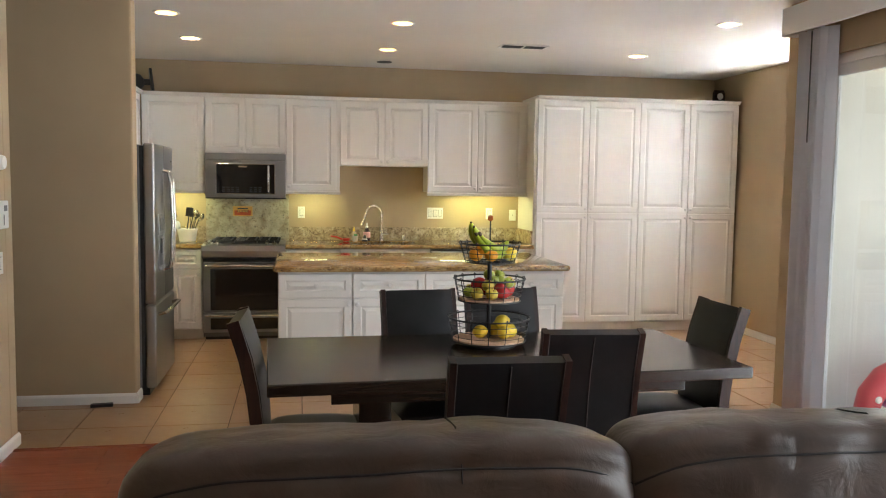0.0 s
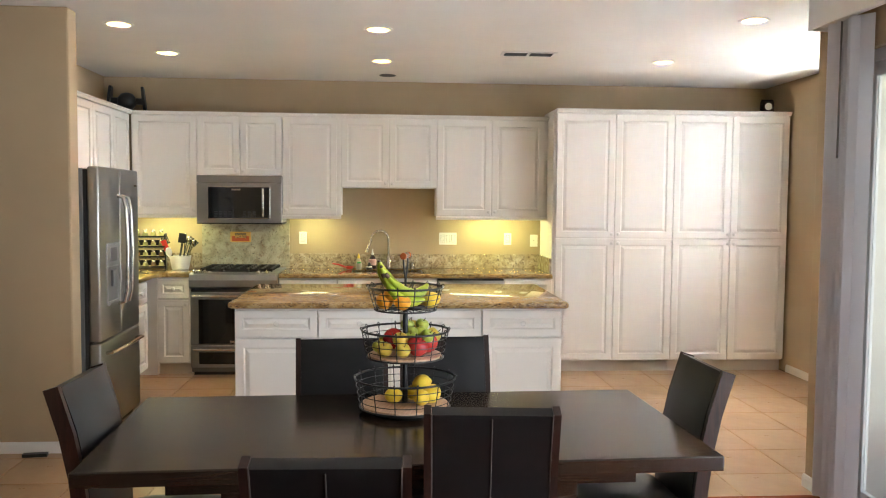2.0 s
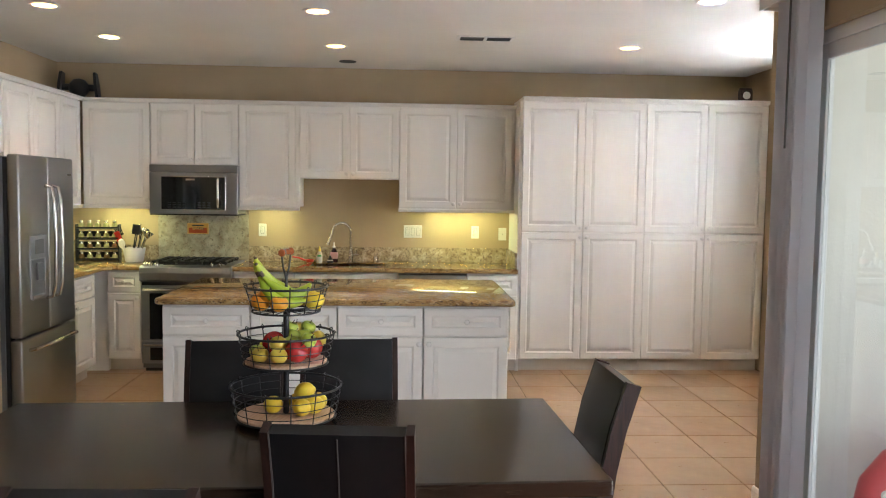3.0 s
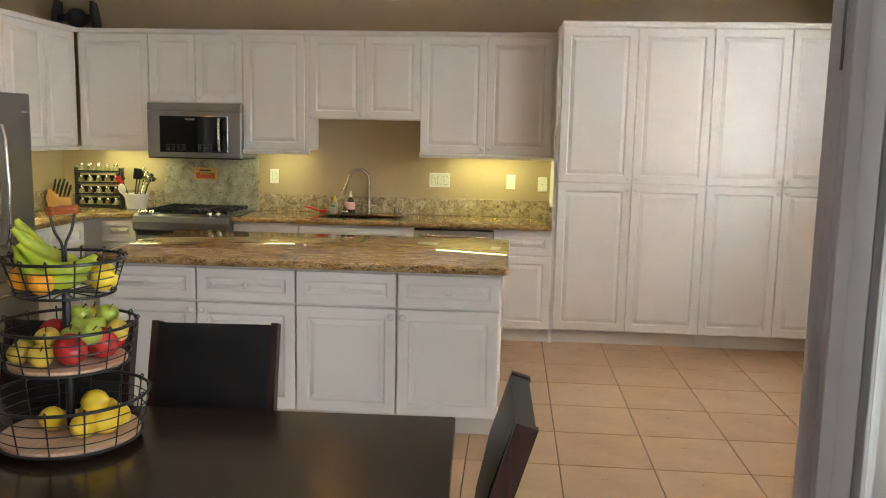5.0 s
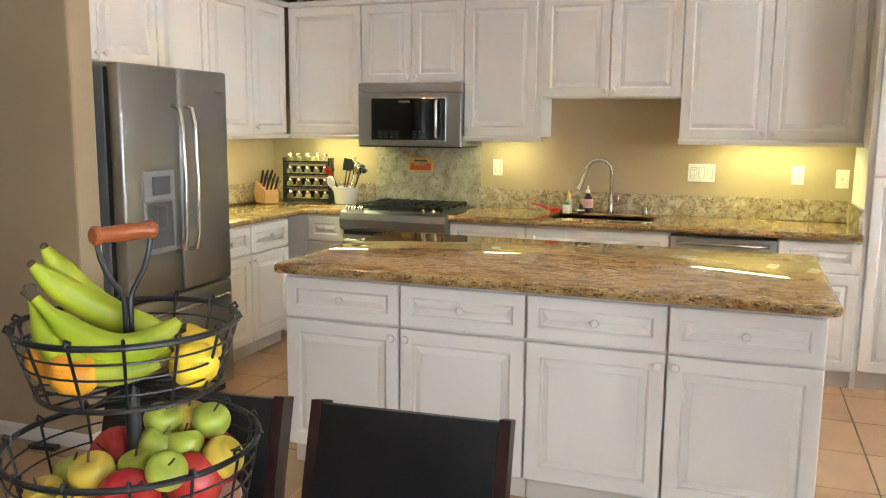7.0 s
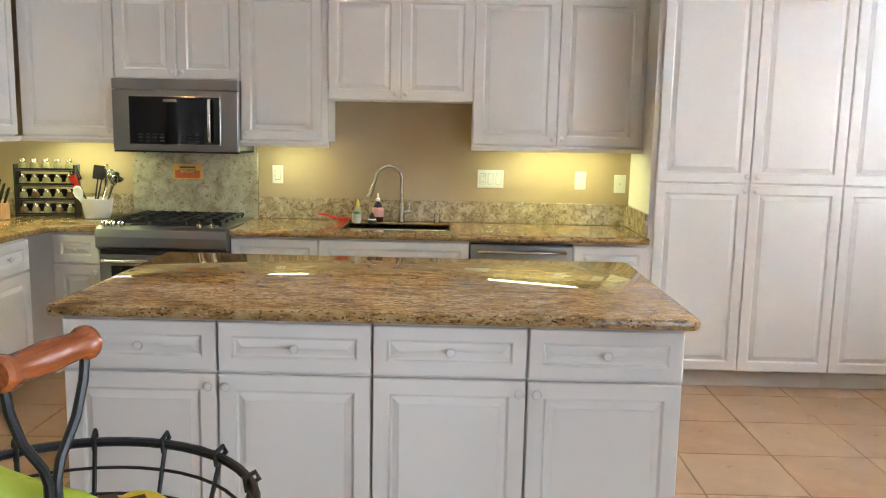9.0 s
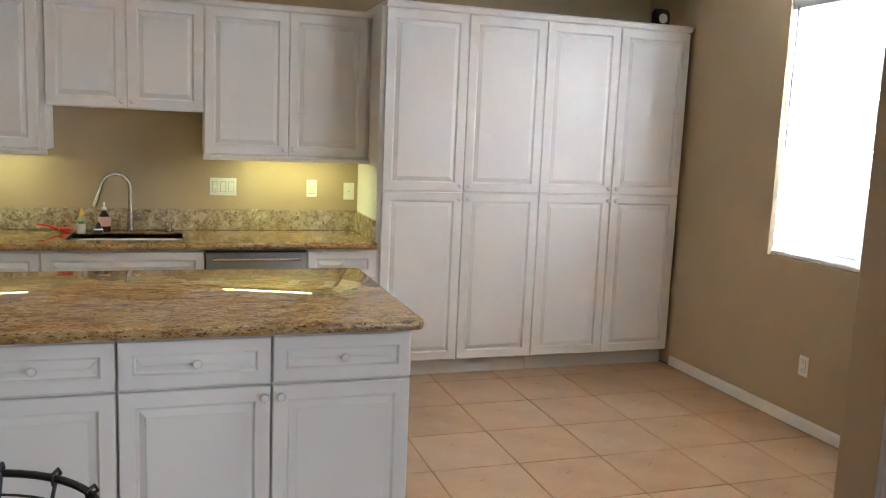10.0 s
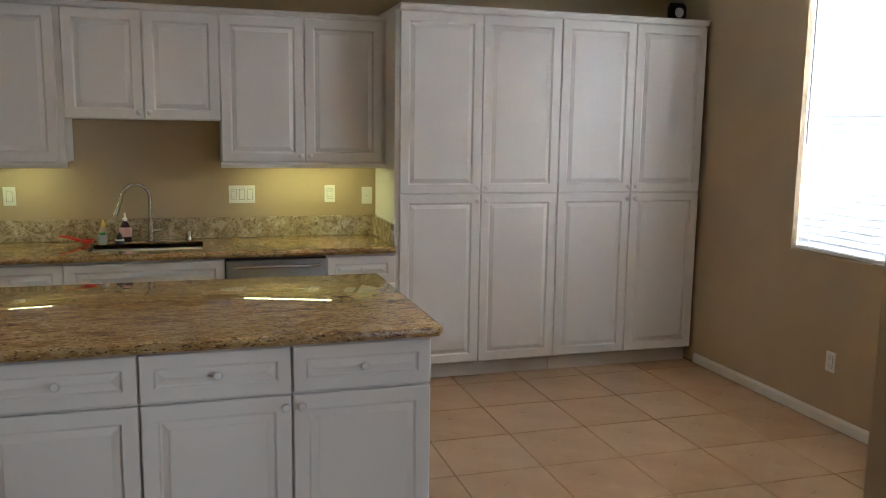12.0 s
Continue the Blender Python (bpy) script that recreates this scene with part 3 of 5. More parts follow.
structure("backsplash", box((-2.47, -0.022, 0.917), (-0.03, -0.002, 1.055), 0.002), SPLASH, "low polished granite backsplash along the wall")
structure("backsplash_side", box((-0.052, -0.60, 0.917), (-0.030, -0.024, 1.055), 0.002), SPLASH, "low polished granite backsplash beside the pantry")
structure("backsplash_west", box((LEFT + 0.002, -1.80, 0.917), (LEFT + 0.022, -0.002, 1.055), 0.002), SPLASH, "low polished granite backsplash on the side wall")
structure("backsplash_corner", box((LEFT + 0.024, -0.022, 0.917), (-3.30, -0.002, 1.055), 0.002), SPLASH, "low polished granite backsplash in the corner")
structure("backsplash_range", box((-3.298, -0.024, 0.80), (-2.472, -0.002, 1.40), 0.002), SLAB, "tall grey-green granite slab behind the range")

# ---------------------------------------------------------------- appliances


def refrigerator():
    """A french-door refrigerator facing -y in its own frame, the origin at its front left corner on the floor."""
    w, h = 0.825, 1.772
    t = thing("refrigerator", "stainless steel french-door refrigerator with ice dispenser", "refrigerator", pose(-3.348, -2.69, 0, 0, 0, 90))
    part("body", box((0.004, 0.10, 0.03), (w - 0.004, 0.80, h - 0.012), 0.006), GREYSIDE, t, "grey enamel side and back")
    part("gasket", box((0.012, 0.072, 0.05), (w - 0.012, 0.10, h - 0.02)), GAP, t, "dark door gasket")
    part("foot_grille", box((0.02, 0.05, 0.0), (w - 0.02, 0.12, 0.05), 0.003), BLACK, t, "black plastic foot grille")
    mid = w / 2
    for x0, x1, a, b, name in ((0, mid - 0.003, 0.652, h, "door"), (mid + 0.003, w, 0.652, h, "door"), (0, w, 0.055, 0.642, "freezer_drawer")):
        bm = box((x0, 0.0, a), (x1, 0.072, b), 0.014, seg=3)
        d = part(name, bm, STEEL, t, smooth=True)
        if name == "freezer_drawer":
            pts = [(0.10, 0.0, 0.565), (0.10, -0.045, 0.575), (0.13, -0.058, 0.58), (w / 2, -0.064, 0.58), (w - 0.13, -0.058, 0.58), (w - 0.10, -0.045, 0.575), (w - 0.10, 0.0, 0.565)]
            part("handle", tube(pts, 0.012, 10), CHROME, d, "brushed bar handle", True)
        else:
            x = mid - 0.05 if x0 == 0 else mid + 0.05
            pts = [(x, 0.0, 0.86), (x, -0.04, 0.87), (x, -0.056, 0.95), (x, -0.066, 1.22), (x, -0.056, 1.50), (x, -0.04, 1.575), (x, 0.0, 1.585)]
            part("handle", tube(pts, 0.0125, 10), CHROME, d, "curved brushed bar handle", True)
            if x0 == 0:
                part("dispenser_panel", box((0.125, -0.006, 1.125), (0.355, 0.004, 1.275), 0.004), PANELGREY, d, "light grey dispenser control panel")
                part("display", box((0.185, -0.009, 1.155), (0.315, -0.0065, 1.245), 0.001), DIAL, d, "dark dispenser display")
                bm = box((0.125, -0.005, 0.88), (0.145, 0.004, 1.12), 0.002)
                box((0.335, -0.005, 0.88), (0.355, 0.004, 1.12), 0.002, bm)
                box((0.145, -0.012, 0.87), (0.335, 0.004, 0.895), 0.002, bm)
                part("dispenser_frame", bm, PANELGREY, d)
                # No real hollow: the recess shade is only this plate's dark colour.
                part("dispenser_recess_shade", box((0.146, -0.002, 0.897), (0.334, 0.003, 1.119)), DIAL, d, "flat dark plate coloured as a shaded recess")
                part("dispenser_paddle", box((0.205, -0.018, 0.99), (0.275, -0.003, 1.10), 0.004), DIAL, d, "grey dispenser paddle")
            else:
                part("badge", box((0.72, -0.0015, 1.655), (0.79, 0.001, 1.668), 0.0005), CHROME, d, "small metal badge")
    return t


refrigerator()


def gas_range():
    x0, w = -3.268, 0.768
    t = thing("gas_range", "stainless steel slide-in gas range with black oven", "range", pose(x0, 0, 0))
    part("body", box((0.003, -0.62, 0.03), (w - 0.003, -0.03, 0.90), 0.003), GREYSIDE, t)
    part("cooktop", box((0.0, -0.66, 0.897), (w, -0.03, 0.921), 0.004), STEEL, t, "stainless cooktop")
    bm = bar([(-0.62, 0.78), (-0.665, 0.78), (-0.70, 0.80), (-0.705, 0.86), (-0.69, 0.905), (-0.66, 0.919), (-0.62, 0.919)], 0.0, w)
    part("control_fascia", bm, STEEL, t, "sloping stainless control fascia")
    part("vent_slot", box((0.01, -0.66, 0.752), (w - 0.01, -0.61, 0.782)), BLACK, t)
    d = part("oven_door", box((0.004, -0.665, 0.275), (w - 0.004, -0.612, 0.752), 0.006), STEEL, t)
    part("oven_window", box((0.075, -0.6695, 0.29), (w - 0.06, -0.664, 0.685), 0.002), BLACKGLASS, d, "black glass oven window")
    part("badge", box((w / 2 - 0.035, -0.672, 0.30), (w / 2 + 0.045, -0.6692, 0.318), 0.0005), CHROME, d, "small metal badge")
    part("handle", tube([(0.04, -0.665, 0.715), (0.04, -0.71, 0.72), (0.06, -0.72, 0.72), (w - 0.06, -0.72, 0.72), (w - 0.04, -0.71, 0.72), (w - 0.04, -0.665, 0.715)], 0.012, 10), CHROME, d, "brushed bar handle", True)
    d = part("warming_drawer", box((0.004, -0.66, 0.075), (w - 0.004, -0.612, 0.268), 0.005), STEEL, t)
    part("drawer_glass", box((0.075, -0.664, 0.105), (w - 0.06, -0.659, 0.215), 0.002), BLACKGLASS, d)
    part("handle", tube([(0.04, -0.66, 0.24), (0.04, -0.70, 0.244), (0.06, -0.71, 0.244), (w - 0.06, -0.71, 0.244), (w - 0.04, -0.70, 0.244), (w - 0.04, -0.66, 0.24)], 0.011, 10), CHROME, d, "brushed bar handle", True)
    part("plinth", box((0.02, -0.60, 0.0), (w - 0.02, -0.05, 0.075)), BLACK, t)
    part("burner_tray", box((0.17, -0.60, 0.921), (w - 0.17 + 0.02, -0.07, 0.926), 0.002), IRON, t)
    for gx in (0.06, 0.285, 0.50):
        bm = bmesh.new()
        for k in range(3):
            box((gx + 0.02 + 0.085 * k, -0.60, 0.936), (gx + 0.034 + 0.085 * k, -0.07, 0.957), 0.004, bm)
        for y in (-0.60, -0.46, -0.33, -0.20, -0.085):
            box((gx + 0.01, y, 0.93), (gx + 0.215, y + 0.014, 0.953), 0.004, bm)
        for px in (gx + 0.015, gx + 0.195):
            for py in (-0.59, -0.09):
                box((px, py, 0.921), (px + 0.012, py + 0.012, 0.945), bm=bm)
        part("grate", bm, IRON, t, "black cast iron grate")
        for y in (-0.46, -0.20):
            part("burner", lathe([(0.05, 0), (0.05, 0.008), (0.035, 0.014), (0, 0.016)], 18, at=(gx + 0.115, y, 0.921)), IRON, t, smooth=True)
    for k, kx in enumerate((0.04, 0.085, 0.135, w - 0.17, w - 0.10)):
        kb = lathe([(0.021, 0), (0.02, 0.018), (0.017, 0.024), (0, 0.025)], 16)
        box((-0.004, -0.02, 0.018), (0.004, 0.02, 0.032), 0.002, kb)
        part("control_knob", kb, CHROME, t, "metal control knob", True, at=pose(kx, -0.648, 0.92, 18))
    return t


gas_range()


def microwave():
    x0, w, z0, z1 = -3.260, 0.765, 1.358, 1.787
    t = thing("microwave", "stainless steel over-range microwave with black glass door", "microwave", pose(x0, 0, 0))
    part("body", box((0.004, -0.37, z0 + 0.004), (w - 0.004, -0.004, z1), 0.003), GREYSIDE, t)
    part("top_vent", box((0, -0.412, z1 - 0.062), (w, -0.37, z1), 0.004), STEEL, t, "plain stainless vent panel")
    d = part("door", box((0, -0.412, z0), (w, -0.37, z1 - 0.066), 0.005), STEEL, t)
    part("window_trim", box((0.10, -0.416, z0 + 0.035), (w - 0.105, -0.411, z1 - 0.10), 0.002), CHROME, d)
    part("window", box((0.105, -0.420, z0 + 0.040), (w - 0.11, -0.4155, z1 - 0.105), 0.002), BLACKGLASS, d, "black glass window")
    for r in range(3):
        for c in range(9):
            if c not in (4, 5):
                part("key_legend", box((0.16 + 0.043 * c, -0.4212, z0 + 0.055 + 0.02 * r), (0.185 + 0.043 * c, -0.4199, z0 + 0.063 + 0.02 * r)), LEGEND, d, "small grey key legend")
    part("badge", box((0.315, -0.422, z1 - 0.135), (0.395, -0.4198, z1 - 0.12), 0.0005), CHROME, d, "small metal badge")
    x = w - 0.165
    part("handle", tube([(x, -0.42, z0 + 0.06), (x, -0.448, z0 + 0.065), (x, -0.455, z0 + 0.09), (x, -0.455, z1 - 0.15), (x, -0.448, z1 - 0.125), (x, -0.42, z1 - 0.12)], 0.011, 10), CHROME, d, "vertical bar handle", True)
    part("bottom_trim", box((0, -0.40, z0 - 0.012), (w, -0.02, z0 - 0.001), 0.002), BLACK, t)
    return t


microwave()


def dishwasher():
    t = thing("dishwasher", "stainless steel dishwasher built in beside the sink", "dishwasher", pose(-1.076, 0, 0))
    w = 0.607
    part("body", box((0.004, -0.60, 0.10), (w - 0.004, -0.02, 0.868)), BLACK, t)
    d = part("door", box((0.003, -0.632, 0.115), (w - 0.003, -0.60, 0.852), 0.004), STEEL, t)
    part("control_strip", box((0.003, -0.630, 0.855), (w - 0.003, -0.60, 0.867), 0.002), BLACK, t, "dark control strip")
    part("handle", tube([(0.05, -0.632, 0.818), (0.05, -0.667, 0.818), (0.07, -0.672, 0.818), (w - 0.07, -0.672, 0.818), (w - 0.05, -0.667, 0.818), (w - 0.05, -0.632, 0.818)], 0.010, 10), CHROME, d, "brushed bar handle", True)
    part("toe_kick", box((0.01, -0.55, 0.0), (w - 0.01, -0.03, 0.10)), BLACK, t)


dishwasher()

# sink, tap and soap dispenser
s = thing("sink", "undermount stainless steel sink in the granite worktop", "sink")
bm = bmesh.new()
box((SINK[0], SINK[2], 0.70), (SINK[1], SINK[3], 0.706), bm=bm)
for lo, hi in (((SINK[0] - 0.006, SINK[2], 0.70), (SINK[0], SINK[3], 0.905)), ((SINK[1], SINK[2], 0.70), (SINK[1] + 0.006, SINK[3], 0.905)), ((SINK[0], SINK[2] - 0.006, 0.70), (SINK[1], SINK[2], 0.905)), ((SINK[0], SINK[3], 0.70), (SINK[1], SINK[3] + 0.006, 0.905))):
    box(lo, hi, bm=bm)
part("basin", bm, STEEL, s)
t = thing("kitchen_tap", "brushed nickel gooseneck kitchen tap behind the sink", "tap", pose(-1.518, -0.085, 0.915))
part("base", lathe([(0.026, 0), (0.026, 0.006), (0.020, 0.012), (0.018, 0.11), (0.0135, 0.125)], 18), NICKEL, t, smooth=True)
arc = [(0, 0, 0.12), (0, 0, 0.28)] + [(-0.084 + 0.084 * math.cos(a), -0.05 * (1 - math.cos(a)) / 2, 0.28 + 0.088 * math.sin(a)) for a in [math.pi * k / 12 for k in range(1, 12)]] + [(-0.170, -0.052, 0.27), (-0.184, -0.055, 0.235)]
part("spout", tube(arc, 0.0115, 12), NICKEL, t, smooth=True)
part("spray_head", tube([(-0.182, -0.055, 0.240), (-0.196, -0.058, 0.20), (-0.212, -0.061, 0.165)], [0.013, 0.016, 0.017], 12), NICKEL, t, smooth=True)
part("lever", tube([(0.015, 0, 0.07), (0.05, 0, 0.072), (0.075, -0.003, 0.075)], [0.014, 0.012, 0.009], 10), NICKEL, t, smooth=True)
part("lever_stick", tube([(0.05, 0, 0.08), (0.05, 0, 0.12)], 0.006, 8), NICKEL, t, smooth=True)
t = thing("soap_pump", "short nickel soap dispenser beside the sink", "soap dispenser", pose(-1.287, -0.085, 0.915))
part("pump_body", lathe([(0.020, 0), (0.020, 0.055), (0.017, 0.06), (0, 0.061)], 16), NICKEL, t, smooth=True)

# ---------------------------------------------------------------- fixtures


def wall_plate(label, x, z, w, h, kind, m=None):
    t = thing(kind, label, "wall plate", m or pose(x, 0, z))
    part("plate", box((-w / 2, -0.006, -h / 2), (w / 2, 0, h / 2), 0.0025), PLASTICWHITE, t)
    return t


def outlet_face(t, x):
    # Slightly larger dark plate behind paints the gap's shade as an outline.
    part("joint", box((x - 0.0185, -0.0066, -0.0355), (x + 0.0185, -0.0058, 0.0355)), SLOT, t, "dark plate drawing the shaded gap round the receptacle")
    part("receptacle", box((x - 0.017, -0.0085, -0.034), (x + 0.017, -0.006, 0.034), 0.001), PLASTICWHITE, t)
    for z in (-0.019, 0.019):
        for dx in (-0.006, 0.006):
            part("slot", box((x + dx - 0.001, -0.0092, z - 0.005), (x + dx + 0.001, -0.0084, z + 0.005)), SLOT, t)


def rocker(t, x):
    # Dark plate behind the rocker stands in for shade in its gap.
    part("joint", box((x - 0.0178, -0.0066, -0.0348), (x + 0.0178, -0.0058, 0.0348)), SLOT, t, "dark plate drawing the shaded gap round the rocker")
    part("rocker", box((x - 0.016, -0.009, -0.033), (x + 0.016, -0.006, 0.033), 0.0015), PLASTICWHITE, t)


g = "kitchen wall plates"
t = wall_plate("white switch plate with one rocker on the wall", -2.345, 1.205, 0.072, 0.118, "light_switch")
rocker(t, 0)
t = wall_plate("white plate with outlet and two rocker switches", -0.940, 1.205, 0.172, 0.118, "light_switch")
outlet_face(t, -0.052)
rocker(t, 0.0)
rocker(t, 0.052)
t = wall_plate("white double outlet on the kitchen wall", -0.35, 1.205, 0.072, 0.118, "wall_outlet")
outlet_face(t, 0)
t = wall_plate("blank white plate near the pantry", -0.09, 1.19, 0.075, 0.118, "wall_outlet")
part("screw", lathe([(0.004, 0), (0, 0.002)], 8), SLOT, t, at=pose(0, -0.006, 0, 90))
t = wall_plate("white double outlet low on the nook wall", 0, 0, 0.072, 0.118, "wall_outlet", pose(RIGHT, -1.938, 0.371, 0, 0, -90))
outlet_face(t, 0)
# on the living room wall by the hall
m = pose(-3.94, -3.94, 1.06, 0, 0, 90)
t = wall_plate("white rocker switch plate by the hall", 0, 0, 0.12, 0.118, "light_switch", m)
rocker(t, -0.025)
rocker(t, 0.025)
t = thing("alarm_keypad", "white alarm keypad with small display", "keypad", pose(-3.94, -3.91, 1.32, 0, 0, 90))
part("case", box((-0.07, -0.028, -0.075), (0.07, 0, 0.075), 0.005), PLASTICWHITE, t)
part("display", box((0.0, -0.0295, 0.02), (0.045, -0.0275, 0.05)), DIAL, t)
part("key_legend", box((-0.01, -0.0295, -0.055), (0.0, -0.0275, 0.0)), DIAL, t)
t = thing("motion_sensor", "round white sensor on the wall by the hall", "sensor", pose(-3.94, -3.90, 1.60, 0, 90, 0))
part("housing", lathe([(0.04, 0), (0.04, 0.02), (0.034, 0.034), (0, 0.038)], 20), PLASTICWHITE, t, smooth=True)


def downlight(x, y, bulb, label):
    t = thing("ceiling_light", label, "ceiling light", pose(x, y, H), "recessed ceiling lights")
    part("trim_ring", lathe([(0.0715, 0.002), (0.073, -0.006), (0.088, -0.008), (0.095, -0.003), (0.096, -0.0005), (0.0725, -0.0005)], 32, caps=False), TRIM, t, "white trim ring", True)
    part("can", lathe([(0.0715, 0.0), (0.0715, 0.10), (0.0, 0.102), (0.0, 0.104), (0.0735, 0.104), (0.0735, 0.0)], 32, caps=False), CANWALL, t, "reflector can coloured for the warm glow", True)
    part("bulb", lathe([(0.0, 0.066), (0.030, 0.067), (0.046, 0.073), (0.050, 0.082), (0.03, 0.10), (0.0, 0.1005)], 24), bulb, t, "glowing flood bulb", True)


for x, y, white in DOWNLIGHTS:
    b = BULBWHITE if white else BULB
    downlight(x, y, b, "recessed ceiling light, lit, white trim" if b is BULBWHITE else "recessed ceiling light, dimmed warm, white trim")
t = thing("ceiling_vent", "white metal ceiling air vent with slats", "vent", pose(-0.45, -1.64, H))
bm = box((-0.21, -0.085, -0.008), (0.21, -0.062, 0), 0.002)
box((-0.21, 0.062, -0.008), (0.21, 0.085, 0), 0.002, bm)
box((-0.21, -0.062, -0.008), (-0.185, 0.062, 0), 0.002, bm)
box((0.185, -0.062, -0.008), (0.21, 0.062, 0), 0.002, bm)
box((-0.012, -0.062, -0.008), (0.012, 0.062, 0), 0.002, bm)
part("frame", bm, TRIM, t)
part("backing", box((-0.185, -0.062, -0.002), (0.185, 0.062, -0.0005)), SLOT, t, "dark duct opening")
for x0 in (-0.184, 0.013):
    for k in range(6):
        bm = box((0, -0.008, -0.0007), (0.171, 0.008, 0.0007))
        part("slat", bm, DIAL, t, at=pose(x0, -0.052 + 0.021 * k, -0.006, 35))
t = thing("ceiling_speaker_slot", "small dark slot in the ceiling", "ceiling fixture", pose(-1.535, -0.41, H))
part("plate", lathe([(0.075, 0), (0.075, -0.004), (0, -0.005)], 24), SLOT, t)


def strip_light(x0, x1, y, z, turn=pose(0, 0, 0)):
    t = thing("under_cabinet_light", "lit under-cabinet strip light with yellow glow", "light", pose(0, 0, 0), "under-cabinet lights")
    t.matrix_basis = turn
    part("housing", box((x0, y - 0.064, z - 0.048), (x1, y + 0.064, z - 0.001), 0.002), PLASTICWHITE, t)
    part("diffuser", box((x0 + 0.01, y - 0.058, z - 0.059), (x1 - 0.01, y + 0.058, z - 0.0485), 0.003), STRIP, t, "glowing diffuser")


strip_light(-3.80, -3.36, -0.215, 1.466)
strip_light(-2.37, -2.09, -0.215, 1.466)
strip_light(-0.835, -0.205, -0.215, 1.466)
strip_light(0.25, 1.05, -0.215, 1.466, pose(LEFT, -1.78, 0, 0, 0, 90))

# ---------------------------------------------------------------- window, blinds, sliding door
w = thing("window_1", "bright white-framed window with lowered horizontal blinds", "window", None, "", "structure")
bm = bmesh.new()
X0 = RIGHT + 0.09
for lo, hi in (((X0, WIN[0], WIN[2]), (X0 + 0.05, WIN[0] + 0.05, WIN[3])), ((X0, WIN[1] - 0.03, WIN[2]), (X0 + 0.05, WIN[1], WIN[3])), ((X0, WIN[0] + 0.05, WIN[2]), (X0 + 0.05, WIN[1] - 0.03, WIN[2] + 0.05)), ((X0, WIN[0] + 0.05, WIN[3] - 0.05), (X0 + 0.05, WIN[1] - 0.03, WIN[3])), ((X0 + 0.005, WIN[0] + 0.05, 1.66), (X0 + 0.045, WIN[1] - 0.03, 1.70))):
    box(lo, hi, 0.004, bm)
part("window_frame", bm, VINYL, w)
p = part("pane", box((X0 + 0.02, WIN[0] + 0.05, WIN[2] + 0.05), (X0 + 0.026, WIN[1] - 0.03, WIN[3] - 0.05)), GLASS, w)
p.visible_shadow = False
bl = thing("window_blind", "white horizontal slat blind, lowered, slats half open", "blind")
part("headrail", box((RIGHT + 0.012, WIN[0] + 0.003, WIN[3] - 0.072), (RIGHT + 0.07, WIN[1] - 0.003, WIN[3] - 0.002), 0.004), VINYL, bl)
part("bottom_rail", box((RIGHT + 0.018, WIN[0] + 0.012, WIN[2] + 0.006), (RIGHT + 0.066, WIN[1] - 0.012, WIN[2] + 0.026), 0.004), VINYL, bl)
L = WIN[1] - WIN[0] - 0.008
slat = bar([(-0.025, 0.0), (-0.012, 0.0025), (0.0, 0.0035), (0.012, 0.0025), (0.025, 0.0), (0.012, 0.0003), (0.0, 0.0012), (-0.012, 0.0003)], 0, L)
slat_mesh = mesh_of(slat, "slat", SLATMAT)
# a slat through whose cord holes the sun comes: the outline split round each hole
CORDS = (L - 0.14, L - 0.68, L - 1.22)
HALF1 = [(-0.025, 0.0), (-0.0205, 0.0011), (-0.0175, 0.0017), (-0.0175, 0.0002), (-0.0205, 0.0001)]
HALF2 = [(0.0175, 0.0017), (0.0205, 0.0011), (0.025, 0.0), (0.0205, 0.0001), (0.0175, 0.0002)]
FULL = [(-0.025, 0.0), (-0.012, 0.0025), (0.0, 0.0035), (0.012, 0.0025), (0.025, 0.0), (0.012, 0.0003), (0.0, 0.0012), (-0.012, 0.0003)]
holed = bmesh.new()
edge = 0.0
for c in sorted(CORDS):
    bar(FULL, edge, c - 0.016, holed)
    bar(HALF1, c - 0.016, c + 0.016, holed)
    bar(HALF2, c - 0.016, c + 0.016, holed)
    edge = c + 0.016
bar(FULL, edge, L, holed)
holed_mesh = mesh_of(holed, "slat", SLATMAT)
n = int((WIN[3] - 0.06 - WIN[2] - 0.035) / 0.0425) + 1
OPEN_HOLES = (10, 13, 14, 17, 21, 22, 26, 27, 31)
for k in range(n):
    part("slat", holed_mesh if k in OPEN_HOLES else slat_mesh, SLATMAT, bl, at=pose(RIGHT + 0.042, WIN[0] + 0.004, WIN[2] + 0.045 + 0.0425 * k, 0, 0, 90) @ pose(0, 0, 0, 83))
for c in CORDS:
    y = WIN[0] + 0.004 + c + 0.010
    part("ladder_cord", tube([(RIGHT + 0.012, y, WIN[2] + 0.02), (RIGHT + 0.012, y, WIN[3] - 0.05)], 0.0012, 6), VINYL, bl)
part("tilt_wand", tube([(RIGHT + 0.004, WIN[1] - 0.06, WIN[3] - 0.06), (RIGHT + 0.006, WIN[1] - 0.055, 1.60)], 0.004, 8), DIAL, bl)

d = thing("door_1", "white vinyl sliding glass door to the patio", "sliding door", None, "", "structure")
X1 = SLIDER + 0.04
bm = bmesh.new()
box((X1, DOOR[1] - 0.055, 0.02), (X1 + 0.09, DOOR[1], DOOR[2]), 0.004, bm)
box((X1, DOOR[0], 0.02), (X1 + 0.09, DOOR[0] + 0.055, DOOR[2]), 0.004, bm)
box((X1, DOOR[0] + 0.055, DOOR[2] - 0.06), (X1 + 0.09, DOOR[1] - 0.055, DOOR[2]), 0.004, bm)
part("frame", bm, VINYL, d)
bm = box((SLIDER - 0.01, DOOR[0], 0.0), (X1 + 0.10, DOOR[1], 0.02), 0.003)
box((X1 + 0.02, DOOR[0], 0.02), (X1 + 0.028, DOOR[1], 0.034), bm=bm)
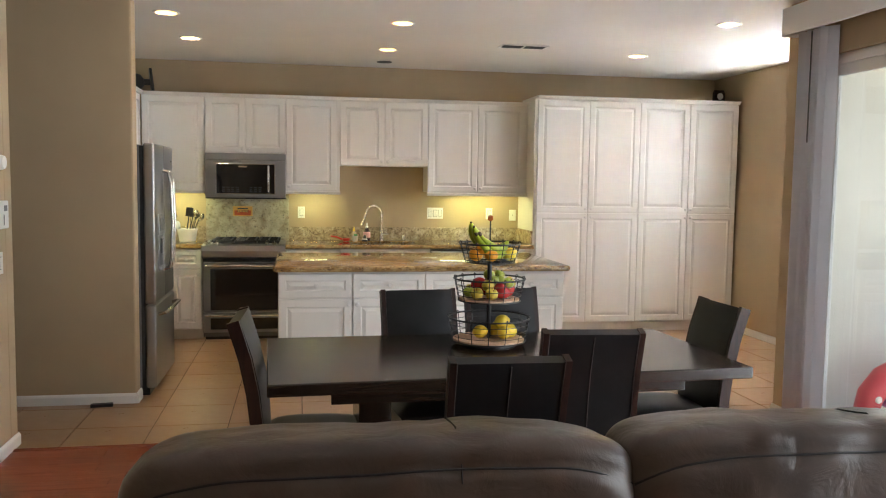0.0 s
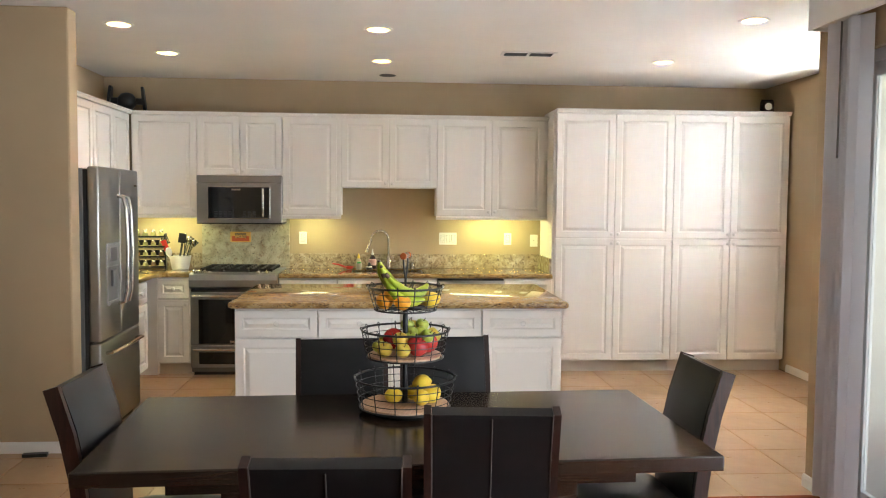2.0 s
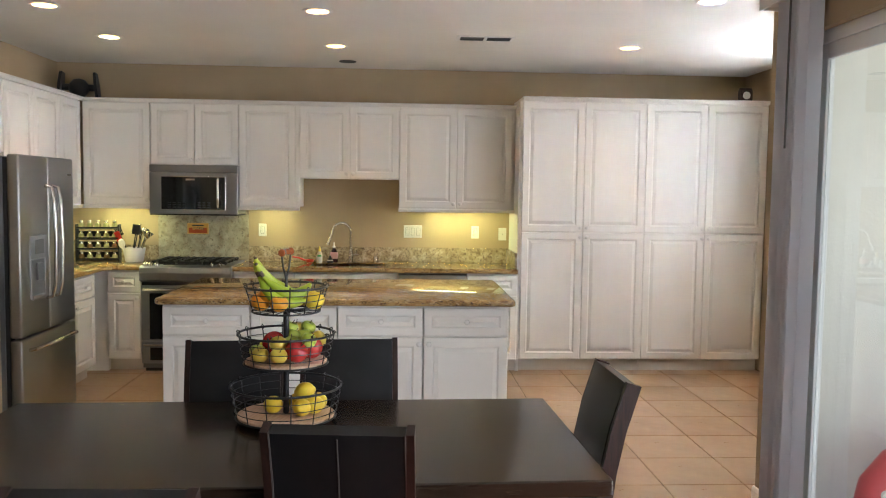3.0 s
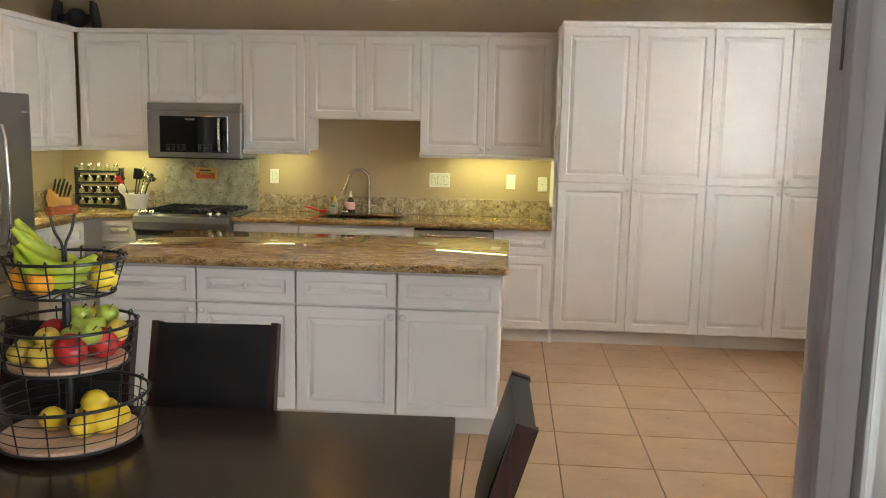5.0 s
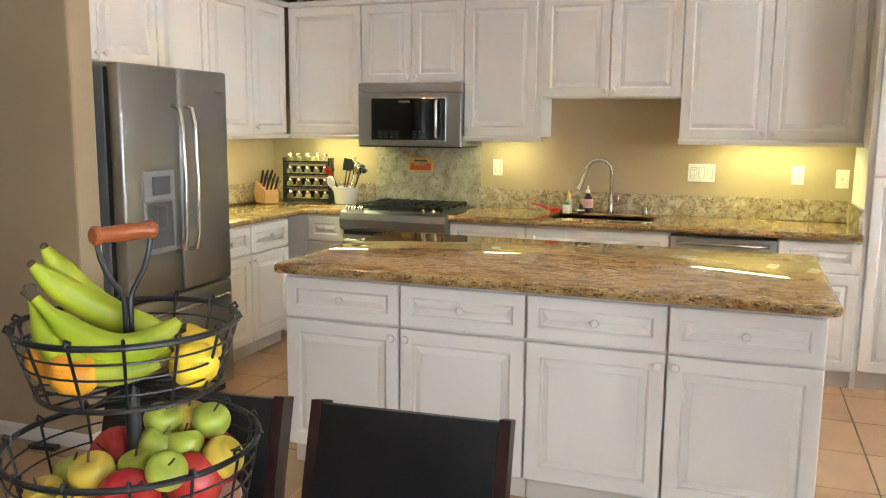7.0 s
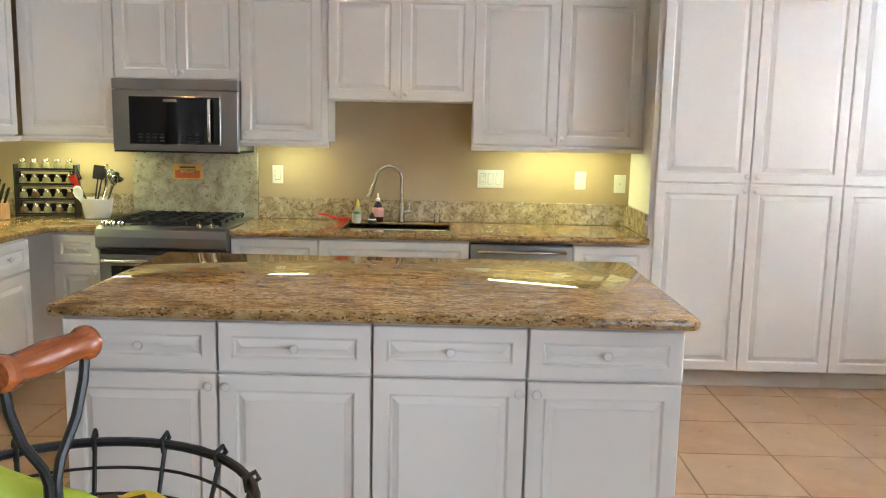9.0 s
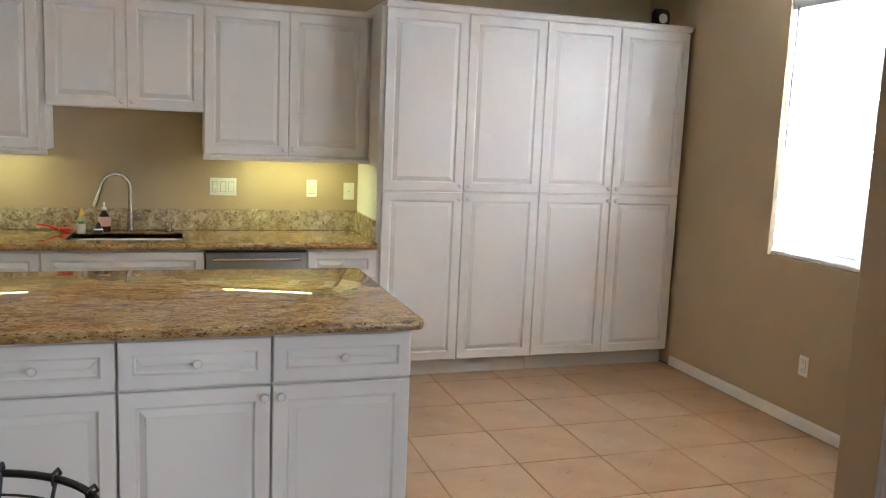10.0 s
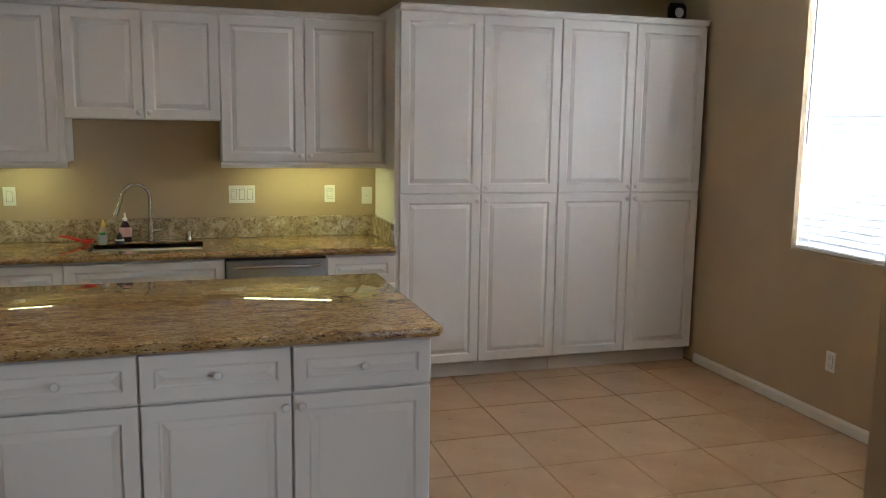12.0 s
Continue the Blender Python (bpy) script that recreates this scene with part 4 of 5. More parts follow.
box((X1 + 0.06, DOOR[0], 0.02), (X1 + 0.068, DOOR[1], 0.034), bm=bm)
part("sill_track", bm, VINYL, d)
third = (DOOR[0] - DOOR[1] + 0.11) / -2
for k, dx in ((0, 0.012), (1, 0.052)):
    y1 = DOOR[1] - 0.055 - third * k + (0.04 if k else 0)
    y0 = y1 - third
    bm = bmesh.new()
    for lo, hi in (((0, y0, 0.035), (0.03, y0 + 0.07, DOOR[2] - 0.06)), ((0, y1 - 0.07, 0.035), (0.03, y1, DOOR[2] - 0.06)), ((0, y0 + 0.07, 0.035), (0.03, y1 - 0.07, 0.13)), ((0, y0 + 0.07, DOOR[2] - 0.13), (0.03, y1 - 0.07, DOOR[2] - 0.06))):
        box((lo[0] + X1 + dx, lo[1], lo[2]), (hi[0] + X1 + dx, hi[1], hi[2]), 0.004, bm)
    sash = part("sash", bm, VINYL, d)
    p = part("pane", box((X1 + dx + 0.012, y0 + 0.07, 0.13), (X1 + dx + 0.018, y1 - 0.07, DOOR[2] - 0.13)), GLASS, sash)
    p.visible_shadow = False

v = thing("vertical_blind", "white vertical blind drawn aside, vanes stacked", "blind")
part("valance", box((SLIDER - 0.115, DOOR[0] - 0.1, 2.485), (SLIDER - 0.10, -3.735, 2.66), 0.003), VINYL, v, "flat white valance")
part("valance_return", box((SLIDER - 0.10, -3.75, 2.485), (SLIDER - 0.002, -3.735, 2.66), 0.003), VINYL, v, "flat white valance end")
part("headrail", box((SLIDER - 0.085, DOOR[0] - 0.05, 2.50), (SLIDER - 0.035, -3.76, 2.54), 0.003), VINYL, v)
vane = bar([(-0.045, 0.0), (-0.022, 0.004), (0.0, 0.0055), (0.022, 0.004), (0.045, 0.0), (0.022, 0.0034), (0.0, 0.0048), (-0.022, 0.0034)], 0, 2.44)
bmesh.ops.rotate(vane, verts=vane.verts[:], cent=(0, 0, 0), matrix=Matrix.Rotation(radians(-90), 3, "Y"))
vane_mesh = mesh_of(vane, "vane", BLIND, True)
for k in range(11):
    turn = 48 + 22 * math.sin(k * 2.3)
    part("vane", vane_mesh, BLIND, v, at=pose(SLIDER - 0.052 - 0.008 * math.sin(k * 1.7), -3.912 - 0.024 * k, 0.045, 0, 0, turn))
part("wand", tube([(SLIDER - 0.105, -4.045, 2.47), (SLIDER - 0.107, -4.047, 1.80)], 0.005, 8), DIAL, v, "grey control wand")

# outside
structure("ground", box((SLIDER + 0.14, -90, -0.16), (90, 90, -0.06)), PATIO, "pale concrete patio outside")
# Unseen slab, sized to keep direct sun out of the sliding door.
structure("roof_overhang", box((2.372, -3.825, 2.86), (3.1, -2.9, 3.0), bm=box((SLIDER + 0.14, -12, 2.86), (3.1, -3.825, 3.0))), STUCCO, "unseen stucco slab added to block sun at the sliding door")
structure("stucco_skin", box((SLIDER + 0.142, -3.82, -0.06), (RIGHT + 0.17, -3.783, 3.0)), STUCCO, "pale stucco outside wall beside the patio")
# Plain glowing sheet added in place of the bright outdoors.
structure("backdrop", box((6.0, -30, -0.06), (6.2, 14, 3.4)), GARDENGLOW, "glowing pale backdrop standing in for the daylit garden")

# ---------------------------------------------------------------- dining table and chairs


def dining_table():
    t = thing("dining_table", "dark espresso wooden dining table with thick plank top", "table", pose(-1.478, -5.033, 0, 0, 0, 2.3))
    L, W, z = 2.03, 0.945, 0.757
    part("tabletop", box((-L / 2, -W / 2, z - 0.05), (L / 2, W / 2, z), 0.005), TABLE, t)
    bm = box((-L / 2 + 0.25, -W / 2 + 0.12, z - 0.12), (L / 2 - 0.25, -W / 2 + 0.145, z - 0.052), 0.003)
    box((-L / 2 + 0.25, W / 2 - 0.145, z - 0.12), (L / 2 - 0.25, W / 2 - 0.12, z - 0.052), 0.003, bm)
    part("apron", bm, TABLE, t)
    for x in (-0.56, 0.56):
        part("pedestal", box((x - 0.07, -0.13, 0.08), (x + 0.07, 0.13, z - 0.11), 0.008), TABLE, t)
        part("foot", bar([(-0.36, 0.0), (0.36, 0.0), (0.36, 0.03), (0.2, 0.08), (-0.2, 0.08), (-0.36, 0.03)], x - 0.05, x + 0.05), TABLE, t)
        part("bearer", bar([(-0.37, z - 0.052), (-0.37, z - 0.07), (-0.25, z - 0.11), (0.25, z - 0.11), (0.37, z - 0.07), (0.37, z - 0.052)], x - 0.05, x + 0.05), TABLE, t)
    part("stretcher", box((-0.49, -0.02, 0.22), (0.49, 0.02, 0.32), 0.005), TABLE, t)
    return t


dining_table()


def sweep_slab(path, x0, x1, thick, bulge=0.0, n=7):
    """A curved upright slab: path is (y, z) pairs, from x0 to x1, thick in y, its face pressed out by bulge."""
    bm = bmesh.new()
    fronts, backs = [], []
    for i, (y, z) in enumerate(path):
        ya, za = path[max(0, i - 1)]
        yb, zb = path[min(len(path) - 1, i + 1)]
        w = Vector((yb - ya, zb - za)).normalized()
        nrm = Vector((w.y, -w.x))
        f, b = [], []
        for k in range(n):
            u = k / (n - 1)
            x = x0 + (x1 - x0) * u
            edge = min(u, 1 - u) * 2
            pad = bulge * (1 - (1 - edge) ** 3)
            if i in (0, len(path) - 1):
                pad = 0
            f.append(bm.verts.new((x, y + nrm.x * (thick / 2 + pad), z + nrm.y * (thick / 2 + pad))))
            b.append(bm.verts.new((x, y - nrm.x * (thick / 2 + pad * 0.4), z - nrm.y * (thick / 2 + pad * 0.4))))
        fronts.append(f)
        backs.append(b)
    m = len(path)
    for i in range(m - 1):
        for k in range(n - 1):
            bm.faces.new((fronts[i][k], fronts[i][k + 1], fronts[i + 1][k + 1], fronts[i + 1][k]))
            bm.faces.new((backs[i][k], backs[i + 1][k], backs[i + 1][k + 1], backs[i][k + 1]))
        for k in (0, n - 1):
            bm.faces.new((fronts[i][k], fronts[i + 1][k], backs[i + 1][k], backs[i][k]))
    for i in (0, m - 1):
        for k in range(n - 1):
            bm.faces.new((fronts[i][k], fronts[i][k + 1], backs[i][k + 1], backs[i][k]))
    return bm


def dining_chair(m, label):
    """Faces +y, the origin on the floor below the middle of the seat."""
    t = thing("dining_chair", label, "chair", m, "dining chairs")
    post = [(-0.285, 0.0), (-0.255, 0.15), (-0.232, 0.30), (-0.222, 0.42), (-0.226, 0.52), (-0.243, 0.66), (-0.272, 0.80), (-0.3195, 0.955)]
    for x in (-0.202, 0.180):
        part("back_leg", sweep_slab(post, x, x + 0.022, 0.05, 0.0, 2), CHAIRWOOD, t)
    pad = [(-0.220, 0.44), (-0.223, 0.52), (-0.238, 0.66), (-0.267, 0.80), (-0.300, 0.900), (-0.313, 0.938), (-0.3165, 0.950)]
    part("backrest", sweep_slab(pad, -0.179, 0.179, 0.048, 0.006, 9), LEATHER, t, "padded black leather backrest", True)
    seam = tube([(0, y - 0.0275, z - 0.006) for y, z in pad[1:-1]], 0.0022, 6)
    part("seam", seam, STITCH, t, "stitched vertical seam")
    for x in (-0.1785, 0.1785):
        part("welt", tube([(x, y - 0.026, z - 0.003) for y, z in pad[1:]], 0.0026, 6), STITCH, t, "stitched leather welt")
    bm = bmesh.new()
    n = 10
    grid = [[None] * (n + 1) for _ in range(n + 1)]
    for i in range(n + 1):
        for j in range(n + 1):
            u, v = i / n * 2 - 1, j / n * 2 - 1
            dome = (1 - abs(u) ** 3.2) * (1 - abs(v) ** 3.2)
            grid[i][j] = bm.verts.new((0.225 * u * (1 - 0.03 * (v + 1)), 0.015 + 0.225 * v, 0.425 + 0.062 * dome ** 0.45))
    for i in range(n):
        for j in range(n):
            bm.faces.new((grid[i][j], grid[i + 1][j], grid[i + 1][j + 1], grid[i][j + 1]))
    rim = [grid[i][0] for i in range(n)] + [grid[n][j] for j in range(n)] + [grid[i][n] for i in range(n, 0, -1)] + [grid[0][j] for j in range(n, 0, -1)]
    low = [bm.verts.new((v.co.x * 0.98, v.co.y, 0.412)) for v in rim]
    for k in range(len(rim)):
        bm.faces.new((rim[k], rim[(k + 1) % len(rim)], low[(k + 1) % len(rim)], low[k]))
    bm.faces.new(low)
    part("seat", bm, LEATHER, t, "padded black leather seat", True)
    bm = box((-0.20, -0.20, 0.345), (0.20, -0.18, 0.411), 0.003)
    box((-0.20, 0.19, 0.345), (0.20, 0.21, 0.411), 0.003, bm)
    box((-0.205, -0.18, 0.345), (-0.185, 0.19, 0.411), 0.003, bm)
    box((0.185, -0.18, 0.345), (0.205, 0.19, 0.411), 0.003, bm)
    part("seat_frame", bm, CHAIRWOOD, t)
    for x in (-0.185, 0.185):
        bm = bmesh.new()
        a = [bm.verts.new((x + sx * 0.015, 0.19 + sy * 0.015, 0.0)) for sx, sy in ((-1, -1), (1, -1), (1, 1), (-1, 1))]
        b = [bm.verts.new((x + sx * 0.021, 0.19 + sy * 0.021, 0.412)) for sx, sy in ((-1, -1), (1, -1), (1, 1), (-1, 1))]
        for k in range(4):
            bm.faces.new((a[k], a[(k + 1) % 4], b[(k + 1) % 4], b[k]))
        bm.faces.new(a)
        bm.faces.new(b)
        part("front_leg", bm, CHAIRWOOD, t)
    return t


chair = dining_chair(pose(-1.198, -5.304, 0, 0, 0, -4.5), "black leather dining chair with dark cherry frame")
copy_thing(chair, pose(-1.667, -5.765, 0, 0, 0, -1.6))
copy_thing(chair, pose(-1.702, -4.656, 0, 0, 0, 186))
copy_thing(chair, pose(-1.252, -4.614, 0, 0, 0, 184))
tagged(copy_thing(chair, pose(-0.6165, -4.935, 0, 0, 0, 91.5)), "black leather dining chair at the table's end")
tagged(copy_thing(chair, pose(-2.29, -5.115, 0, 0, 0, -92)), "black leather dining chair at the table's end")

# ---------------------------------------------------------------- sofa


def cushion(w, d, h, puff=0.25, n=18, wrinkle=0.006, seed=1):
    """A stuffed cushion w x d x h about its middle, with full edges and soft creases."""
    bm = bmesh.new()
    bmesh.ops.create_cube(bm, size=2.0)
    bmesh.ops.subdivide_edges(bm, edges=bm.edges[:], cuts=n, use_grid_fill=True)
    for v in bm.verts:
        x, y, z = v.co
        p = 2.0 / puff
        f = (abs(x) ** p + abs(y) ** p + abs(z) ** p) ** (-1 / p)
        q = Vector((x * f * w / 2, y * f * d / 2, z * f * h / 2))
        c = noise.noise(Vector((q.x * 5 + seed, q.y * 14, q.z * 14))) + 0.6 * noise.noise(Vector((q.x * 16, q.y * 9 + seed, q.z * 9)))
        v.co = q + q.normalized() * c * wrinkle
    return bm


def CREST(u):
    """Where the front welt of a back cushion runs, from end to end: y, z."""
    return -0.133 + 0.10 * abs(u) ** 6, 0.188 - 0.06 * abs(u) ** 5


def back_cushion(w, seed):
    """A stuffed back cushion with a plump roll along the top, a welt below it and gathered creases."""
    bm = cushion(w, 0.31, 0.50, 0.40, 26, 0.0, seed)
    for v in bm.verts:
        x, y, z = v.co
        u = 2 * x / w
        roll = math.exp(-((z - 0.21) / 0.07) ** 2)
        groove = math.exp(-((z - 0.188 + 0.06 * abs(u) ** 5) / 0.016) ** 2) * (1 if y < 0.02 else 0)
        gather = math.sin(x * 34 + 3 * noise.noise(Vector((x * 4 + seed, y * 5, z * 5)))) * math.exp(-((z - 0.20) / 0.06) ** 2) * max(0, noise.noise(Vector((x * 2.2 + seed, 0, 0.3))) + 0.25)
        big = noise.noise(Vector((x * 3.3 + seed, y * 4, z * 5)))
        fine = noise.noise(Vector((x * 9, y * 12, z * 12 + seed)))
        out = Vector((0, y, z)).normalized()
        v.co += out * (0.012 * roll - 0.014 * groove + 0.013 * gather + 0.012 * big + 0.006 * fine)
    return bm


def sofa():
    t = thing("sofa", "dark brown leather sofa with stuffed back cushions", "sofa", pose(-1.645, -6.82, 0))
    part("base", box((-1.0, -0.72, 0.06), (0.97, 0.20, 0.30), 0.03, seg=3), SOFA, t, smooth=True)
    for fx in (-0.9, 0.87):
        for fy in (-0.62, 0.12):
            part("foot", lathe([(0.025, 0), (0.03, 0.065), (0, 0.066)], 12), CHAIRWOOD, t, "short wooden foot", at=pose(fx, fy, 0))
    part("back_frame", box((-1.0, 0.06, 0.30), (0.97, 0.22, 0.70), 0.04, seg=3), SOFA, t, smooth=True)
    for x, s in ((-0.46, 1), (0.52, 2)):
        part("seat_cushion", cushion(0.99, 0.72, 0.24, 0.30, 12, 0.008, s), SOFA, t, smooth=True, at=pose(x, -0.36, 0.40))
    for x, w, s, seamx in ((-0.50, 1.21, 5, -0.34), (0.54, 0.98, 9, 0.75)):
        stuffed = back_cushion(w, s)
        skin = [v.co.copy() for v in stuffed.verts]
        c = part("back_cushion", stuffed, SOFA, t, smooth=True, at=pose(x, 0.07, 0.68, -6))
        pts = [(u / 30 * (w - 0.05) - (w - 0.05) / 2, *CREST(u / 15 - 1)) for u in range(31)]
        pts = [min((q for q in skin if q.y < 0.0), key=lambda q: (q.x - p[0]) ** 2 + (q.z - p[2]) ** 2) for p in pts]
        pts = [(p.x, p.y - 0.001, p.z) for k, p in enumerate(pts) if k == 0 or p.x > pts[k - 1].x + 0.004]
        for _ in range(4):
            pts = [pts[0]] + [tuple((a[j] + 2 * b[j] + c2[j]) / 4 for j in range(3)) for a, b, c2 in zip(pts, pts[1:], pts[2:])] + [pts[-1]]
        pts = [(p[0], p[1] - 0.003, p[2]) for p in pts]
        part("seam", tube(pts, 0.0032, 6), SEAM, c, "welted leather seam", True)
        up = [(seamx - x, *p) for p in ((-0.128, 0.155), (-0.105, 0.205), (-0.06, 0.241), (0.0, 0.2535), (0.06, 0.243), (0.11, 0.20))]
        up = [min(skin, key=lambda q: (q.x - p[0]) ** 2 + (q.yz - Vector((p[1], p[2]))).length_squared) for p in up]
        up = [(up[0].x, p.y * 1.008, p.z * 1.006) for p in up]
        part("seam", tube(up, 0.0022, 6), SEAM, c, "stitched leather seam", True)
    return t


sofa()

# ---------------------------------------------------------------- fruit stand
SX, SY, ST = -1.463, -4.85, 0.758


VIEW = pose(SX, SY, ST, 0, 0, 40)   # frame in which the fruit lies


def fruit_stand():
    t = thing("fruit_stand", "three-tier black wire fruit stand on the table", "fruit stand", pose(SX, SY, ST, 0, 0, 77))
    part("foot", lathe([(0.13, 0), (0.13, 0.006), (0.02, 0.010), (0.0, 0.010)], 28), WIRE, t, smooth=True)
    part("pole", tube([(0, 0, 0.005), (0, 0, 0.42)], 0.0105, 12), WIRE, t, smooth=True)
    h = part("handle", tube([(-0.0045, 0, 0.41), (-0.0045, 0, 0.508), (-0.009, 0, 0.522), (-0.028, 0, 0.548), (-0.038, 0, 0.574), (-0.041, 0, 0.592), (-0.040, 0, 0.602)], 0.0038, 8), WIRE, t, smooth=True)
    part("handle_arm", tube([(0.0045, 0, 0.41), (0.0045, 0, 0.508), (0.009, 0, 0.522), (0.028, 0, 0.548), (0.038, 0, 0.574), (0.041, 0, 0.592), (0.040, 0, 0.602)], 0.0038, 8), WIRE, h, smooth=True)
    grip = lathe([(0.0, -0.047), (0.010, -0.047), (0.0130, -0.044), (0.0130, -0.039), (0.0108, -0.036), (0.0110, -0.02), (0.0124, 0), (0.0112, 0.02), (0.0106, 0.034), (0.0118, 0.036), (0.0134, 0.039), (0.0134, 0.044), (0.011, 0.047), (0, 0.047)], 20)
    bmesh.ops.rotate(grip, verts=grip.verts[:], cent=(0, 0, 0), matrix=Matrix.Rotation(radians(90), 3, "Y"))
    part("grip", grip, HANDLEWOOD, h, "turned wooden grip", True, at=pose(0, 0, 0.602))
    for r0, z0, r1, z1, disc in ((0.174, 0.02, 0.194, 0.130, True), (0.147, 0.212, 0.168, 0.315, True), (0.118, 0.395, 0.144, 0.482, False)):
        b = part("basket", tube(ring_points(r1, z1, 48), 0.0042, 8, True), WIRE, t, smooth=True)
        part("base_ring", tube(ring_points(r0, z0, 48), 0.0036, 8, True), WIRE, b, smooth=True)
        for k in (1, 2, 3):
            u = k / 4
            part("hoop", tube(ring_points(r0 + (r1 - r0) * u, z0 + (z1 - z0) * u, 44), 0.0016, 6, True), WIRE, b, smooth=True)
        upright = mesh_of(tube([(0.0, 0, z0), (r0, 0, z0), (r1, 0, z1), (r1 + 0.006, 0, z1 + 0.004), (r1 + 0.003, 0, z1 + 0.010), (r1 - 0.006, 0, z1 + 0.006), (r1 - 0.004, 0, z1 - 0.006)], 0.0022, 6), "upright", WIRE, True)
        for k in range(14):
            part("upright", upright, WIRE, b, at=pose(0, 0, 0, 0, 0, 360 / 14 * k))
        if disc:
            part("wood_disc", lathe([(0.0, z0 - 0.002), (r0 - 0.006, z0 - 0.002), (r0 - 0.004, z0 + 0.002), (r0 - 0.004, z0 + 0.008), (r0 - 0.006, z0 + 0.010), (0.0, z0 + 0.010)], 40), PALEWOOD, b, "pale round wood base", True)
    return t


fruit_stand()


def apple_mesh(r, mat, name):
    prof = []
    for k in range(17):
        a = math.pi * k / 16
        rr = r * math.sin(a) * (1 + 0.08 * math.cos(a))
        z = r * 0.93 * math.cos(a) - 0.30 * r * math.exp(-(a / 0.42) ** 2) + 0.16 * r * math.exp(-((math.pi - a) / 0.38) ** 2)
        prof.append((max(rr, 0), z))
    return mesh_of(lathe(prof, 20), name, mat, True)


def lemon_mesh(r, mat, name):
    prof = []
    for k in range(17):
        a = math.pi * k / 16
        z = r * 1.12 * math.cos(a) + 0.16 * r * (math.exp(-(a / 0.3) ** 2) - math.exp(-((math.pi - a) / 0.3) ** 2))
        prof.append((r * math.sin(a) ** 0.95 if 0 < k < 16 else 0.0, z))
    return mesh_of(lathe(prof, 20), name, mat, True)


def put_fruit(name, mesh, x, y, z, turn, label, group, stem=0.0):
    t = tagged(part(name, mesh, None), label, name, group)
    t.matrix_basis = VIEW @ pose(0.93 * x, 0.93 * y, z, *turn)
    if stem:
        part("stem", tube([(0, 0, stem * 0.55), (0.003, 0, stem * 0.85), (0.006, 0.002, stem * 1.12)], 0.0016, 6), STEM, t, "short brown stem")
    return t


REDM, GREENM, YELM = apple_mesh(0.041, REDAPPLE, "apple"), apple_mesh(0.0275, GREENAPPLE, "apple"), apple_mesh(0.030, YELLOWAPPLE, "apple")
LEMM, ORAM = lemon_mesh(0.031, LEMON, "lemon"), apple_mesh(0.033, ORANGE, "orange")
g = "apples in the middle basket"
Z2 = 0.222
for x, y, z, turn in ((-0.010, -0.085, 0.040, (35, 20, 0)), (0.078, -0.050, 0.040, (-30, 60, 0)), (-0.025, 0.045, 0.055, (30, -50, 0)), (0.118, 0.022, 0.042, (10, 60, 0)), (0.03, 0.03, 0.04, (0, 0, 0))):
    put_fruit("apple", REDM, x, y, Z2 + z, turn, "shiny red apple in the wire basket", g, 0.041)
for x, y, z, turn in ((0.042, 0.035, 0.104, (10, 15, 0)), (0.112, 0.020, 0.100, (20, 10, 0)), (0.032, -0.002, 0.080, (0, 25, 0)), (0.070, -0.012, 0.078, (-20, 0, 0)), (0.004, -0.030, 0.062, (5, -10, 0)), (0.042, -0.088, 0.074, (40, 10, 0)), (-0.09, 0.06, 0.03, (0, 0, 0))):
    put_fruit("apple", GREENM, x, y, Z2 + z, turn, "small pale green apple in the wire basket", g, 0.0275)
for x, y, z, turn in ((-0.057, -0.035, 0.064, (15, -15, 0)), (-0.122, -0.015, 0.030, (10, -30, 0)), (-0.080, -0.075, 0.030, (35, -10, 0)), (0.122, -0.042, 0.066, (30, 40, 0)), (0.08, 0.055, 0.095, (0, 0, 0)), (0.06, 0.10, 0.036, (0, 0, 0)), (-0.02, 0.10, 0.036, (0, 0, 0))):
    put_fruit("apple", YELM, x, y, Z2 + z, turn, "yellow-green apple in the wire basket", g, 0.030)
g = "lemons in the bottom basket"
for x, y, z, turn in ((-0.045, 0.02, 0.032, (80, 0, 20)), (0.015, -0.085, 0.032, (85, 0, -50)), (0.070, -0.085, 0.033, (90, 0, 70)), (0.115, -0.045, 0.033, (90, 0, 10)), (0.055, -0.045, 0.078, (80, 0, 50)), (0.05, 0.0, 0.033, (75, 0, -20)), (0.10, 0.02, 0.033, (80, 0, 10))):
    put_fruit("lemon", LEMM, x, y, 0.03 + z, turn, "ripe yellow lemon in the bottom basket", g)
g = "oranges in the top basket"
for x, y, z in ((-0.105, 0.010, 0.033), (-0.070, -0.060, 0.033), (-0.088, -0.02, 0.062)):
    put_fruit("orange", ORAM, x, y, 0.399 + z, (20, 10, 0), "bright orange fruit in the top basket", g)
for x, y, z in ((0.086, -0.062, 0.031), (0.094, -0.010, 0.036), (0.080, 0.050, 0.031)):
    put_fruit("lemon", LEMM, x, y, 0.399 + z, (70, 0, 40), "yellow lemon in the top basket", g)


